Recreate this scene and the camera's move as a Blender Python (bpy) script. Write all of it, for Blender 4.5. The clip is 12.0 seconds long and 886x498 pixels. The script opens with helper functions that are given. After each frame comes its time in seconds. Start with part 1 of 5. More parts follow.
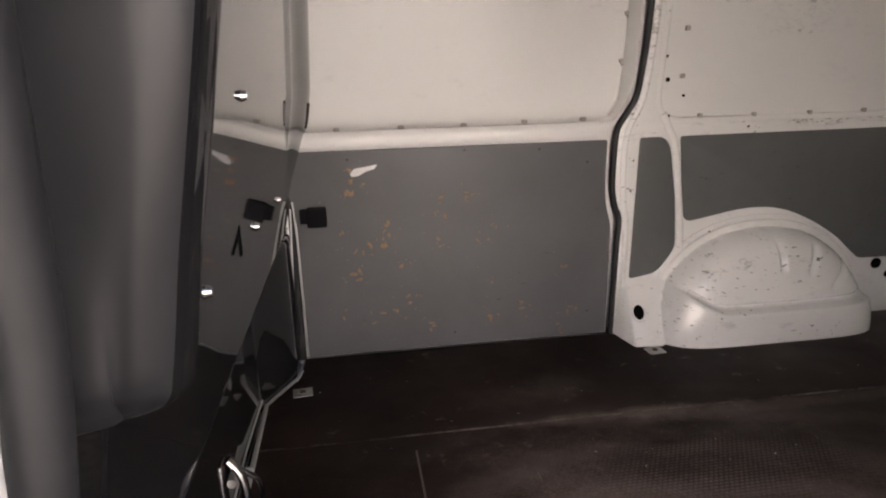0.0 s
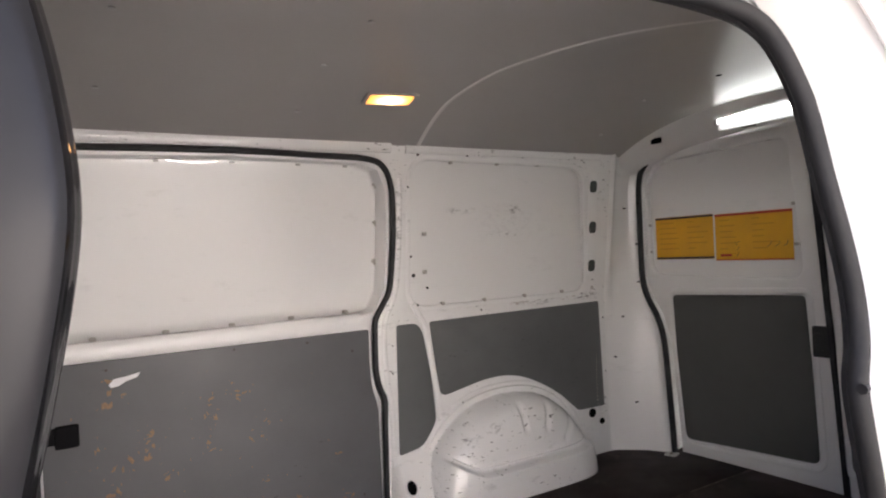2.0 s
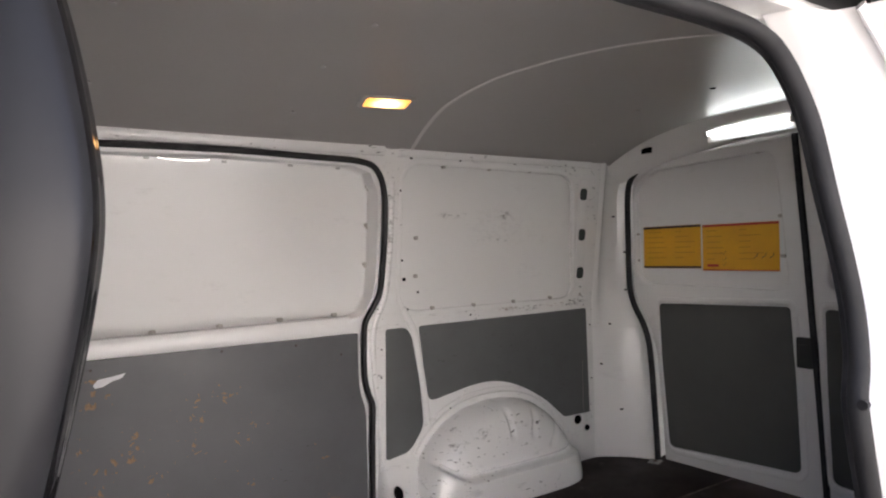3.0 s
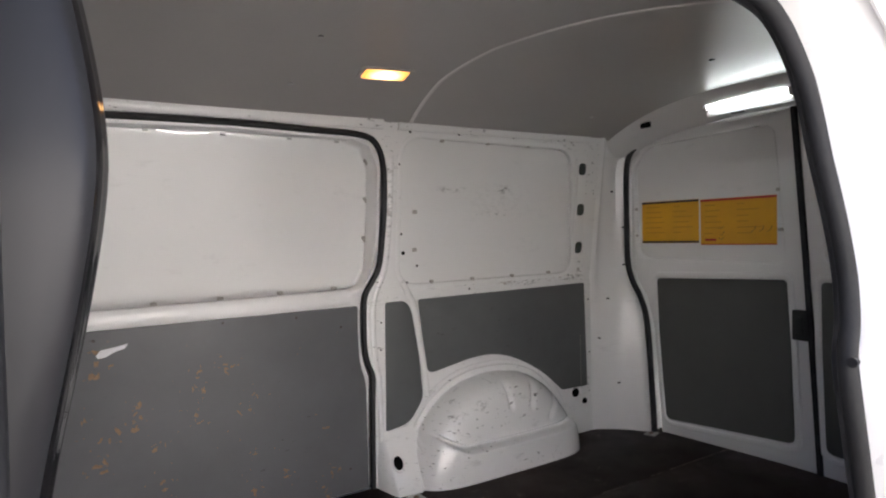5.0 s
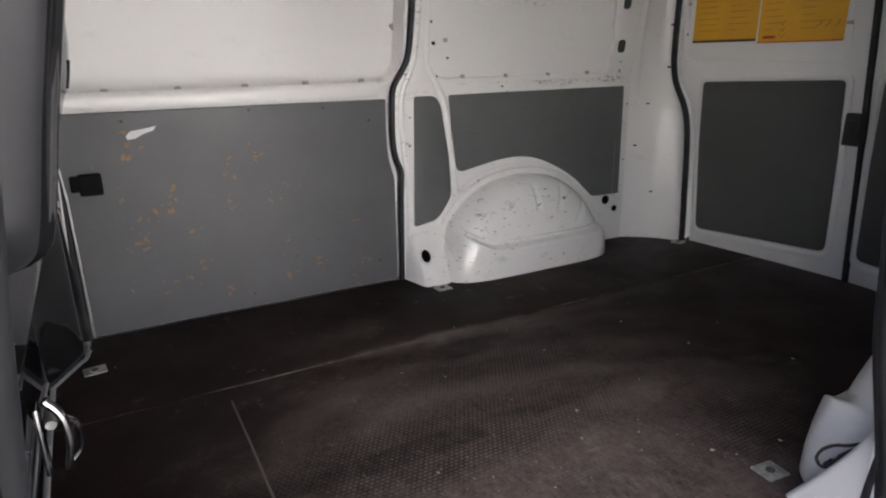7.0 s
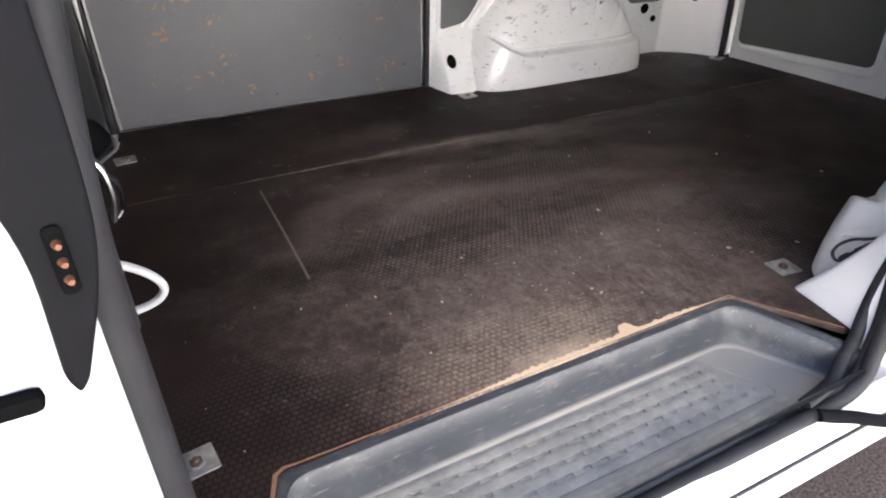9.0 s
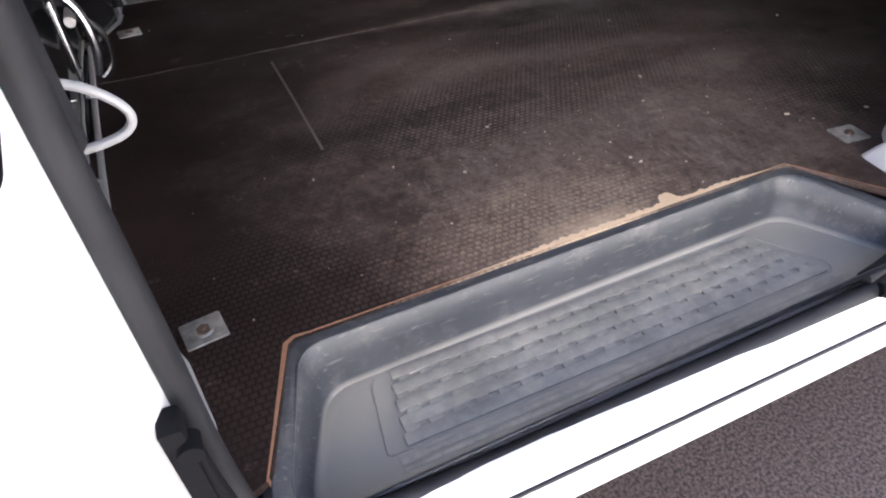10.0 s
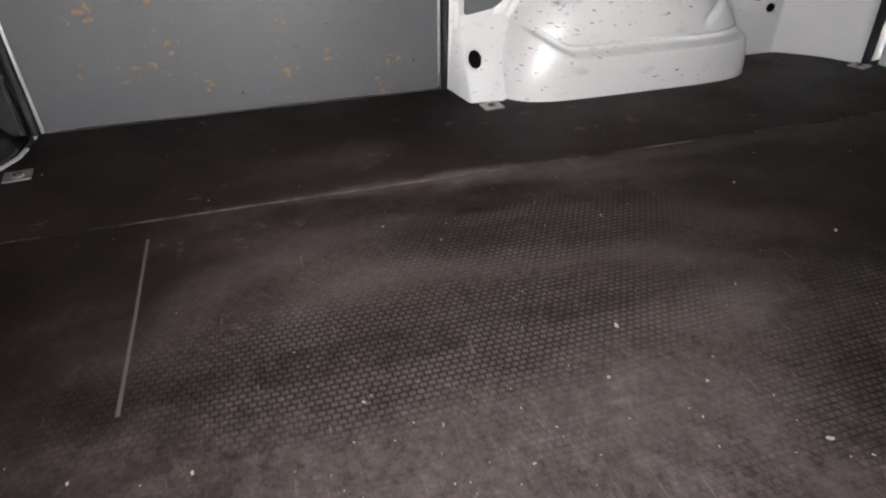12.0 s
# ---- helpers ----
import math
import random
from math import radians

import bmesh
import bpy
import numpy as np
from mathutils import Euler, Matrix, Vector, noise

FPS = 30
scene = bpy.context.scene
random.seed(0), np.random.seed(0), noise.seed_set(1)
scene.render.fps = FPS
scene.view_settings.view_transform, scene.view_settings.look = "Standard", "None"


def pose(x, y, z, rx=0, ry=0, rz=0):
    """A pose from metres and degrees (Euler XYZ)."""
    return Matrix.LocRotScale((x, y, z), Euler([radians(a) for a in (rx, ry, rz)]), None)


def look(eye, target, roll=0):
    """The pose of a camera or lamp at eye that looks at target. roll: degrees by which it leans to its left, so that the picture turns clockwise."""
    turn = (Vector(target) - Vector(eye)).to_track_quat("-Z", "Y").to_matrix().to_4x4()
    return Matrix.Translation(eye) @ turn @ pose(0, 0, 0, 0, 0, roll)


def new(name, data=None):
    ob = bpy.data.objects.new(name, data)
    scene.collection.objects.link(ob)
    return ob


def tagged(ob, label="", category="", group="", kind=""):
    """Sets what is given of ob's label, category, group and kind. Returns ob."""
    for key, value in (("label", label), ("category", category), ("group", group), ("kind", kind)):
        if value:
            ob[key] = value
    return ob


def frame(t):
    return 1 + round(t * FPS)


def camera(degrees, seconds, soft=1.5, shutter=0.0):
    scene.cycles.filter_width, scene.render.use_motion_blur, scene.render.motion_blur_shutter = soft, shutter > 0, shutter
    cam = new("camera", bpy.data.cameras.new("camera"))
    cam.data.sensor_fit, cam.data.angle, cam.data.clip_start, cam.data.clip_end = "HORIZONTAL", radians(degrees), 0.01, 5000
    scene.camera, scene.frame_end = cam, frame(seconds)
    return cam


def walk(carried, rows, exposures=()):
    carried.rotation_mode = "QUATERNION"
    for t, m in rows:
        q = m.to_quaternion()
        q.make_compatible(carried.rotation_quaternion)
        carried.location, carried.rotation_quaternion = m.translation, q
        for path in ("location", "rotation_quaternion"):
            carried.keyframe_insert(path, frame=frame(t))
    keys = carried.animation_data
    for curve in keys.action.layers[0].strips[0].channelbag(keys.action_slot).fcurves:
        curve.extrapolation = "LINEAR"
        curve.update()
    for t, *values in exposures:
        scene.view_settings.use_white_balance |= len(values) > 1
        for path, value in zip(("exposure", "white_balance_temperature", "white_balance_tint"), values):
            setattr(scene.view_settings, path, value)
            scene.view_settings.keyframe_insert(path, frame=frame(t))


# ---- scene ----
cam = camera(70.9, 12.0, 2.1)
PATH = [
    (0, (0.308, -0.156, 0.884), (0.585, 1.749, 0.342), -1.4),
    (0.5, (0.291, -0.222, 0.918), (0.832, 1.661, 0.515), -0.3),
    (1, (0.268, -0.31, 0.936), (0.948, 1.558, 0.723), -1.1),
    (1.5, (0.266, -0.339, 0.973), (1.104, 1.475, 0.888), -0.9),
    (2, (0.246, -0.302, 0.958), (1.257, 1.424, 0.944), -2.7),
    (2.5, (0.226, -0.283, 0.969), (1.282, 1.415, 0.946), -1.9),
    (4.5, (0.208, -0.27, 0.967), (1.26, 1.43, 1.01), -0.8),
    (5, (0.211, -0.288, 0.939), (1.274, 1.404, 0.871), -1.5),
    (5.5, (0.218, -0.288, 0.905), (1.255, 1.408, 0.68), -1.2),
    (6, (0.22, -0.274, 0.877), (1.239, 1.412, 0.535), -0.7),
    (6.5, (0.22, -0.28, 0.844), (1.224, 1.383, 0.37), -1.3),
    (7, (0.23, -0.276, 0.815), (1.15, 1.396, 0.216), -0.7),
    (7.5, (0.22, -0.274, 0.769), (1.034, 1.367, -0.034), 0.3),
    (9.5, (0.194, -0.301, 0.689), (0.916, 1.135, -0.501), 0.1),
    (10, (0.226, -0.272, 0.625), (0.819, 1.109, -0.694), -2.1),
    (10.5, (0.395, -0.222, 0.628), (0.842, 1.272, -0.624), 0.1),
    (11, (0.567, -0.189, 0.65), (0.902, 1.364, -0.565), -1.2),
    (11.5, (0.632, -0.039, 0.643), (0.947, 1.541, -0.542), -1.5),
    (12, (0.679, 0.102, 0.638), (1.138, 1.678, -0.505), -0.5),
]
walk(cam, [(t, look(eye, target, roll)) for t, eye, target, roll in PATH], [(0.0, 2.7, 7000, 16), (0.5, 3.25, 6800, 15), (1.0, 3.25, 6650, 15), (1.5, 3.05, 6650, 15), (2.5, 2.72, 6530, 14), (4.5, 2.65, 6350, 12), (5.5, 2.6, 6300, 11), (7.0, 2.75, 6250, 10), (7.5, 3.0, 6200, 10), (9.5, 3.6, 6350, 11), (10.0, 3.3, 6200, 13), (10.5, 2.9, 6200, 10), (11.0, 2.65, 6350, 11), (11.5, 2.9, 6250, 8), (12.0, 3.55, 6250, 8)])

# ---- light ----
world = bpy.data.worlds.new("overcast_sky")
scene.world = world
world.use_nodes = True
wn = world.node_tree.nodes
sky = wn.new("ShaderNodeTexSky")
sky.sky_type = "NISHITA"
sky.sun_disc = False
sky.sun_elevation, sky.sun_rotation = radians(49), radians(9)
sky.air_density, sky.dust_density, sky.ozone_density = 0.35, 5.0, 0.2
wn["Background"].inputs["Strength"].default_value = 0.15
world.node_tree.links.new(sky.outputs["Color"], wn["Background"].inputs["Color"])
sun = new("sun", bpy.data.lights.new("sun", "SUN"))
sun.data.energy, sun.data.angle, sun.data.color = 4.8, radians(1.0), (1.0, 0.97, 0.93)
sun.matrix_world = look((1.5, 6.0, 7.0), (0.5, 0.0, 0.0))

# ---- materials ----


def material(name, base, rough=0.5, metal=0.0, coat=0.0, spec=0.5):
    m = bpy.data.materials.new(name)
    m.use_nodes = True
    b = m.node_tree.nodes["Principled BSDF"]
    b.inputs["Base Color"].default_value = (*base, 1)
    b.inputs["Roughness"].default_value = rough
    b.inputs["Metallic"].default_value = metal
    b.inputs["Coat Weight"].default_value = coat
    b.inputs["Coat Roughness"].default_value = 0.12
    b.inputs["Specular IOR Level"].default_value = spec
    return m


class Nodes:
    """Short hand for a material's node tree."""

    def __init__(self, m):
        self.t = m.node_tree
        self.b = self.t.nodes["Principled BSDF"]
        self.co = self.t.nodes.new("ShaderNodeNewGeometry").outputs["Position"]

    def link(self, a, b):
        self.t.links.new(a, b)

    def noise(self, scale, detail=4.0, rough=0.6, stretch=None, co=None):
        n = self.t.nodes.new("ShaderNodeTexNoise")
        n.inputs["Scale"].default_value, n.inputs["Detail"].default_value, n.inputs["Roughness"].default_value = scale, detail, rough
        src = co or self.co
        if stretch:
            v = self.t.nodes.new("ShaderNodeMapping")
            v.inputs["Scale"].default_value = stretch[:3]
            if len(stretch) > 3:
                v.inputs["Rotation"].default_value = stretch[3:]
            self.link(src, v.inputs["Vector"])
            src = v.outputs["Vector"]
        self.link(src, n.inputs["Vector"])
        return n.outputs["Fac"]

    def ramp(self, fac, stops):
        r = self.t.nodes.new("ShaderNodeValToRGB")
        e = r.color_ramp.elements
        while len(e) < len(stops):
            e.new(0.5)
        for el, (p, c) in zip(e, stops):
            el.position = p
            el.color = (c, c, c, 1) if isinstance(c, (int, float)) else (*c, 1)
        self.link(fac, r.inputs["Fac"])
        return r.outputs["Color"]

    def mix(self, fac, a, b):
        m = self.t.nodes.new("ShaderNodeMix")
        m.data_type = "RGBA"
        for sock, val in ((m.inputs["Factor"], fac), (m.inputs["A"], a), (m.inputs["B"], b)):
            if isinstance(val, (int, float)):
                sock.default_value = val
            elif isinstance(val, tuple):
                sock.default_value = (*val, 1)
            else:
                self.link(val, sock)
        return m.outputs["Result"]

    def math(self, op, a, b=0.0, c=0.0):
        m = self.t.nodes.new("ShaderNodeMath")
        m.operation = op
        for sock, val in zip(m.inputs, (a, b, c)):
            if isinstance(val, (int, float)):
                sock.default_value = val
            else:
                self.link(val, sock)
        return m.outputs["Value"]

    def colour(self, c):
        self.link(c, self.b.inputs["Base Color"])

    def rough(self, c):
        self.link(c, self.b.inputs["Roughness"])

    def bump(self, h, strength=0.3, dist=0.001):
        n = self.t.nodes.new("ShaderNodeBump")
        n.inputs["Strength"].default_value, n.inputs["Distance"].default_value = strength, dist
        self.link(h, n.inputs["Height"])
        self.link(n.outputs["Normal"], self.b.inputs["Normal"])

    def near(self, centre, radii):
        """1 at the centre of an ellipsoid, 0 at its edge."""
        v = self.t.nodes.new("ShaderNodeMapping")
        v.vector_type = "TEXTURE"
        v.inputs["Location"].default_value, v.inputs["Scale"].default_value = centre, radii
        self.link(self.co, v.inputs["Vector"])
        g = self.t.nodes.new("ShaderNodeTexGradient")
        g.gradient_type = "SPHERICAL"
        self.link(v.outputs["Vector"], g.inputs["Vector"])
        return g.outputs["Fac"]


def white_paint(name, scuffs, marks=()):
    m = material(name, (0.79, 0.79, 0.78), 0.34, 0.0, 1.0 if scuffs else 0.5)
    m.node_tree.nodes["Principled BSDF"].inputs["Coat Roughness"].default_value = 0.07 if scuffs else 0.16
    n = Nodes(m)
    dirt = n.ramp(n.noise(4.0, 4.0, 0.55), [(0.30, 0.0), (0.85, 1.0)])
    c = n.mix(n.math("MULTIPLY", dirt, 0.10), (0.80, 0.80, 0.79), (0.63, 0.615, 0.58))
    if scuffs:
        where = n.ramp(n.noise(4.0, 2.0), [(0.44, 0.0), (0.58, 1.0)])
        lines = n.ramp(n.noise(34.0, 3.0, 0.6, (1.0, 1.0, 3.2, 0.3, 0.5, 0.0)), [(0.640, 0.0), (0.675, 1.0)])
        specks = n.ramp(n.noise(90.0, 2.0), [(0.775, 0.0), (0.81, 1.0)])
        worn = n.math("MULTIPLY", n.math("MAXIMUM", lines, n.math("MULTIPLY", specks, 0.7)), where)
        c = n.mix(n.math("MULTIPLY", worn, 0.85), c, (0.07, 0.065, 0.06))
        smear = n.ramp(n.noise(9.0, 5.0, 0.7, (1.0, 1.0, 2.4, 0.4, 0.2, 0.0)), [(0.60, 0.0), (0.74, 1.0)])
        c = n.mix(n.math("MULTIPLY", smear, 0.32), c, (0.16, 0.15, 0.14))
    else:
        smudge = n.ramp(n.noise(6.0, 5.0, 0.75, (1.0, 1.0, 3.0, 0.2, 0.0, 0.0)), [(0.60, 0.0), (0.72, 1.0)])
        c = n.mix(n.math("MULTIPLY", smudge, 0.14), c, (0.25, 0.24, 0.22))
    for place, size, depth, tone in marks:
        soft = n.math("MULTIPLY", n.ramp(n.near(place, size), [(0.0, 0.0), (0.7, 1.0)]), n.ramp(n.noise(80.0, 6.0, 0.75, (0.5, 0.8, 1.1, 0.3, 0.3, 0.2)), [(0.50, 0.0), (0.60, 1.0)]))
        c = n.mix(n.math("MULTIPLY", soft, depth), c, tone)
    n.colour(c)
    n.bump(n.noise(700.0, 2.0), 0.05, 0.0003)
    return m


WHITE = white_paint("white_van_paint", False)
SOOT, RUST = (0.05, 0.045, 0.04), (0.22, 0.10, 0.04)
SCUFFED = white_paint("scuffed_white_van_paint", True, (((1.88, 1.73, 0.710), (0.12, 0.08, 0.026), 0.9, SOOT), ((2.15, 1.73, 0.712), (0.11, 0.08, 0.024), 0.8, SOOT), ((1.79, 1.73, 0.711), (0.06, 0.08, 0.018), 0.8, RUST), ((2.05, 1.73, 0.708), (0.06, 0.08, 0.014), 0.8, RUST),
                                                        ((1.455, 1.60, 0.225), (0.04, 0.10, 0.022), 0.8, SOOT), ((1.56, 1.60, 0.262), (0.05, 0.10, 0.022), 0.7, SOOT), ((1.43, 1.63, 0.285), (0.06, 0.10, 0.018), 0.7, SOOT),
                                                        ((1.236, 1.70, 1.00), (0.016, 0.10, 0.25), 0.55, SOOT), ((1.285, 1.70, 0.92), (0.016, 0.10, 0.10), 0.55, SOOT)))
QUARTER = white_paint("smudged_white_van_paint", False, (((1.765, 1.71, 1.087), (0.05, 0.10, 0.020), 0.85, SOOT), ((1.51, 1.71, 1.085), (0.10, 0.10, 0.016), 0.45, SOOT), ((1.72, 1.71, 0.985), (0.10, 0.10, 0.016), 0.35, SOOT), ((1.75, 1.71, 1.04), (0.22, 0.10, 0.10), 0.12, SOOT)))


def lining(name, base, marks):
    m = material(name, base, 0.5, 0.0, 0.0, 0.45)
    n = Nodes(m)
    f = n.ramp(n.noise(3.0, 6.0, 0.65), [(0.3, 0.0), (0.75, 1.0)])
    dark, pale = tuple(v * 0.86 for v in base), tuple(min(1, v * 1.14) for v in base)
    c = n.mix(f, dark, pale)
    fine = n.noise(420.0, 2.0, 0.5)
    c = n.mix(n.math("MULTIPLY", fine, 0.25), c, pale)
    if marks:
        area = n.ramp(n.noise(2.6, 2.0), [(0.48, 0.0), (0.62, 1.0)])
        scr = n.ramp(n.noise(60.0, 4.0, 0.6, (0.5, 1.0, 1.6, 0.0, 0.7, 0.0)), [(0.655, 0.0), (0.70, 1.0)])
        c = n.mix(n.math("MULTIPLY", n.math("MULTIPLY", scr, area), 0.75), c, (0.03, 0.03, 0.032))
    n.colour(c)
    n.rough(n.ramp(n.noise(8.0, 4.0), [(0.3, 0.40), (0.8, 0.58)]))
    n.bump(fine, 0.12, 0.0006)
    return m


DOOR_LINING = lining("grey_film_plywood_scratched", (0.112, 0.114, 0.119), True)
SIDE_LINING = lining("grey_film_plywood", (0.110, 0.115, 0.115), True)
REAR_LINING = lining("dark_grey_film_plywood", (0.085, 0.088, 0.084), False)

CEILING = material("grey_moulded_headlining", (0.20, 0.19, 0.18), 0.33, 0.0, 0.0, 0.5)
n = Nodes(CEILING)
n.colour(n.mix(n.ramp(n.noise(1.6, 3.0), [(0.2, 0.0), (0.9, 1.0)]), (0.35, 0.337, 0.324), (0.39, 0.376, 0.36)))

BULKHEAD = material("dark_grey_gloss_bulkhead", (0.055, 0.057, 0.062), 0.06, 0.0, 0.0, 0.5)
BULKHEAD.node_tree.nodes["Principled BSDF"].inputs["IOR"].default_value = 1.8
n = Nodes(BULKHEAD)
n.colour(n.mix(n.ramp(n.noise(5.0, 5.0), [(0.3, 0.0), (0.8, 1.0)]), (0.012, 0.012, 0.013), (0.018, 0.018, 0.019)))
n.rough(n.ramp(n.noise(7.0, 5.0, 0.6), [(0.3, 0.03), (0.8, 0.07)]))
n.bump(n.noise(4.0, 2.0), 0.03, 0.003)
RIM = material("gloss_black_rim", (0.010, 0.010, 0.011), 0.13, 0.0, 0.0, 0.22)
n = Nodes(RIM)
n.rough(n.ramp(n.noise(20.0, 4.0), [(0.3, 0.10), (0.8, 0.20)]))
BULGE = material("satin_grey_pillar_trim", (0.02, 0.02, 0.022), 0.34, 0.0, 0.0, 0.36)
n = Nodes(BULGE)
n.colour(n.mix(n.ramp(n.noise(12.0, 5.0), [(0.3, 0.0), (0.8, 1.0)]), (0.020, 0.0205, 0.0228), (0.026, 0.0268, 0.0298)))

RUBBER = material("black_rubber", (0.018, 0.018, 0.020), 0.55, 0.0, 0.0, 0.3)
n = Nodes(RUBBER)
n.colour(n.mix(n.ramp(n.noise(14.0, 5.0), [(0.45, 0.0), (0.8, 1.0)]), (0.016, 0.016, 0.018), (0.045, 0.045, 0.047)))
n.bump(n.noise(200.0, 2.0), 0.1, 0.0006)
WEATHERED = material("weathered_grey_rubber", (0.045, 0.045, 0.048), 0.6, 0.0, 0.0, 0.3)
n = Nodes(WEATHERED)
n.colour(n.mix(n.ramp(n.noise(9.0, 5.0), [(0.35, 0.0), (0.75, 1.0)]), (0.013, 0.0133, 0.0145), (0.026, 0.0266, 0.029)))
n.bump(n.noise(200.0, 2.0), 0.1, 0.0006)
BLACK = material("black_plastic", (0.02, 0.02, 0.021), 0.4)
n = Nodes(BLACK)
n.rough(n.ramp(n.noise(30.0, 4.0), [(0.3, 0.32), (0.8, 0.55)]))
MATT = material("matt_black_plastic", (0.008, 0.008, 0.009), 0.75, 0.0, 0.0, 0.06)
n = Nodes(MATT)
n.bump(n.noise(300.0, 2.0), 0.15, 0.0005)
HOLE = material("unlit_cavity", (0.005, 0.005, 0.005), 0.9, 0.0, 0.0, 0.0)
PORT = material("shaded_grey_port", (0.035, 0.043, 0.040), 0.6)
ZINC = material("galvanised_steel", (0.62, 0.62, 0.60), 0.36, 0.9)
n = Nodes(ZINC)
n.colour(n.mix(n.ramp(n.noise(60.0, 4.0), [(0.35, 0.0), (0.7, 1.0)]), (0.60, 0.60, 0.585), (0.34, 0.335, 0.32)))
n.rough(n.ramp(n.noise(40.0, 3.0), [(0.3, 0.38), (0.8, 0.62)]))
CHROME = material("bright_chromed_steel", (0.80, 0.80, 0.80), 0.12, 1.0)
LATCH = material("dull_chromed_steel", (0.42, 0.43, 0.44), 0.22, 1.0)
WHITE_ROD = material("white_coated_rod", (0.40, 0.40, 0.39), 0.4)
COPPER = material("copper_contact", (0.20, 0.085, 0.05), 0.5, 0.6)
TRIM = material("aluminium_trim", (0.62, 0.62, 0.62), 0.38, 0.7)
n = Nodes(TRIM)
n.rough(n.ramp(n.noise(50.0, 3.0), [(0.3, 0.3), (0.8, 0.5)]))
CLIP = material("grey_nylon_clip", (0.42, 0.40, 0.37), 0.5)
BARE = material("bare_plywood_edge", (0.50, 0.32, 0.17), 0.7)
n = Nodes(BARE)
tan = n.mix(n.noise(90.0, 4.0, 0.6, (1.0, 4.0, 4.0)), (0.80, 0.63, 0.43), (0.62, 0.43, 0.26))
n.colour(n.mix(n.ramp(n.near((0.82, 0.31, 0.0), (0.34, 0.10, 0.10)), [(0.0, 0.0), (0.35, 1.0)]), n.mix(n.noise(70.0, 4.0), (0.20, 0.085, 0.05), (0.36, 0.20, 0.11)), tan))
CHIP = material("flaked_paint_to_wood", (0.50, 0.30, 0.14), 0.75)
n = Nodes(CHIP)
n.colour(n.mix(n.noise(140.0, 3.0), (0.36, 0.215, 0.115), (0.15, 0.10, 0.07)))
PAPER = material("white_paper", (0.74, 0.74, 0.76), 0.6)
CRUMB = material("pale_crumbs", (0.50, 0.42, 0.32), 0.8)

FLOOR = material("brown_mesh_film_plywood", (0.030, 0.022, 0.019), 0.5, 0.0, 0.0, 0.12)
n = Nodes(FLOOR)
brick = n.t.nodes.new("ShaderNodeTexBrick")
for key, value in (("Scale", 1.0), ("Brick Width", 0.0122), ("Row Height", 0.0102), ("Mortar Size", 0.0022), ("Mortar Smooth", 0.4), ("Bias", 0.0)):
    brick.inputs[key].default_value = value
brick.inputs["Color1"].default_value = brick.inputs["Color2"].default_value = (0, 0, 0, 1)
brick.inputs["Mortar"].default_value = (1, 1, 1, 1)
n.link(n.co, brick.inputs["Vector"])
mesh_line = brick.outputs["Color"]
split = n.t.nodes.new("ShaderNodeSeparateXYZ")
n.link(n.co, split.inputs["Vector"])
base = n.mix(n.ramp(n.noise(2.2, 6.0, 0.6), [(0.3, 0.0), (0.75, 1.0)]), (0.013, 0.0080, 0.0068), (0.060, 0.0385, 0.0325))
# a thin veil of trodden dust over the middle of the floor, cloudy
cloud = n.noise(4.2, 8.0, 0.72, (0.85, 1.25, 1.0, 0.0, 0.0, 0.35))
veil = n.math("ADD", n.math("MULTIPLY", n.near((0.98, 0.70, 0), (1.05, 0.72, 1)), 0.75), cloud)
base = n.mix(n.ramp(veil, [(0.66, 0.0), (1.0, 0.58)]), base, n.mix(n.ramp(n.noise(70.0, 8.0, 0.85), [(0.38, 0.0), (0.62, 1.0)]), (0.085, 0.064, 0.055), (0.245, 0.192, 0.163)))
# the far board, beyond the joint, is darker
base = n.mix(n.math("MULTIPLY", n.math("GREATER_THAN", split.outputs["Y"], 1.24), 0.40), base, (0.012, 0.0085, 0.0075))
# wheel and sack swirls and a dark rubbed lane
rings = n.t.nodes.new("ShaderNodeTexWave")
rings.wave_type, rings.rings_direction = "RINGS", "Z"
for key, value in (("Scale", 1.1), ("Distortion", 9.0), ("Detail", 4.0), ("Detail Scale", 0.9), ("Phase Offset", 1.0)):
    rings.inputs[key].default_value = value
shift = n.t.nodes.new("ShaderNodeMapping")
shift.inputs["Location"].default_value, shift.inputs["Scale"].default_value = (-0.95, -1.15, 0.0), (1.0, 1.7, 1.0)
n.link(n.co, shift.inputs["Vector"])
n.link(shift.outputs["Vector"], rings.inputs["Vector"])
swirl = n.math("MULTIPLY", n.ramp(rings.outputs["Fac"], [(0.35, 0.0), (0.95, 1.0)]), n.ramp(n.near((1.05, 0.98, 0), (0.85, 0.42, 1)), [(0.05, 0.0), (0.5, 1.0)]))
base = n.mix(n.math("MULTIPLY", swirl, 0.17), base, (0.30, 0.25, 0.22))
lane = n.math("MULTIPLY", n.ramp(n.near((0.80, 0.765, 0), (0.50, 0.045, 1)), [(0.05, 0.0), (0.4, 1.0)]), n.ramp(n.noise(9.0, 4.0), [(0.35, 0.3), (0.6, 1.0)]))
base = n.mix(n.math("MULTIPLY", lane, 0.55), base, (0.012, 0.008, 0.007))
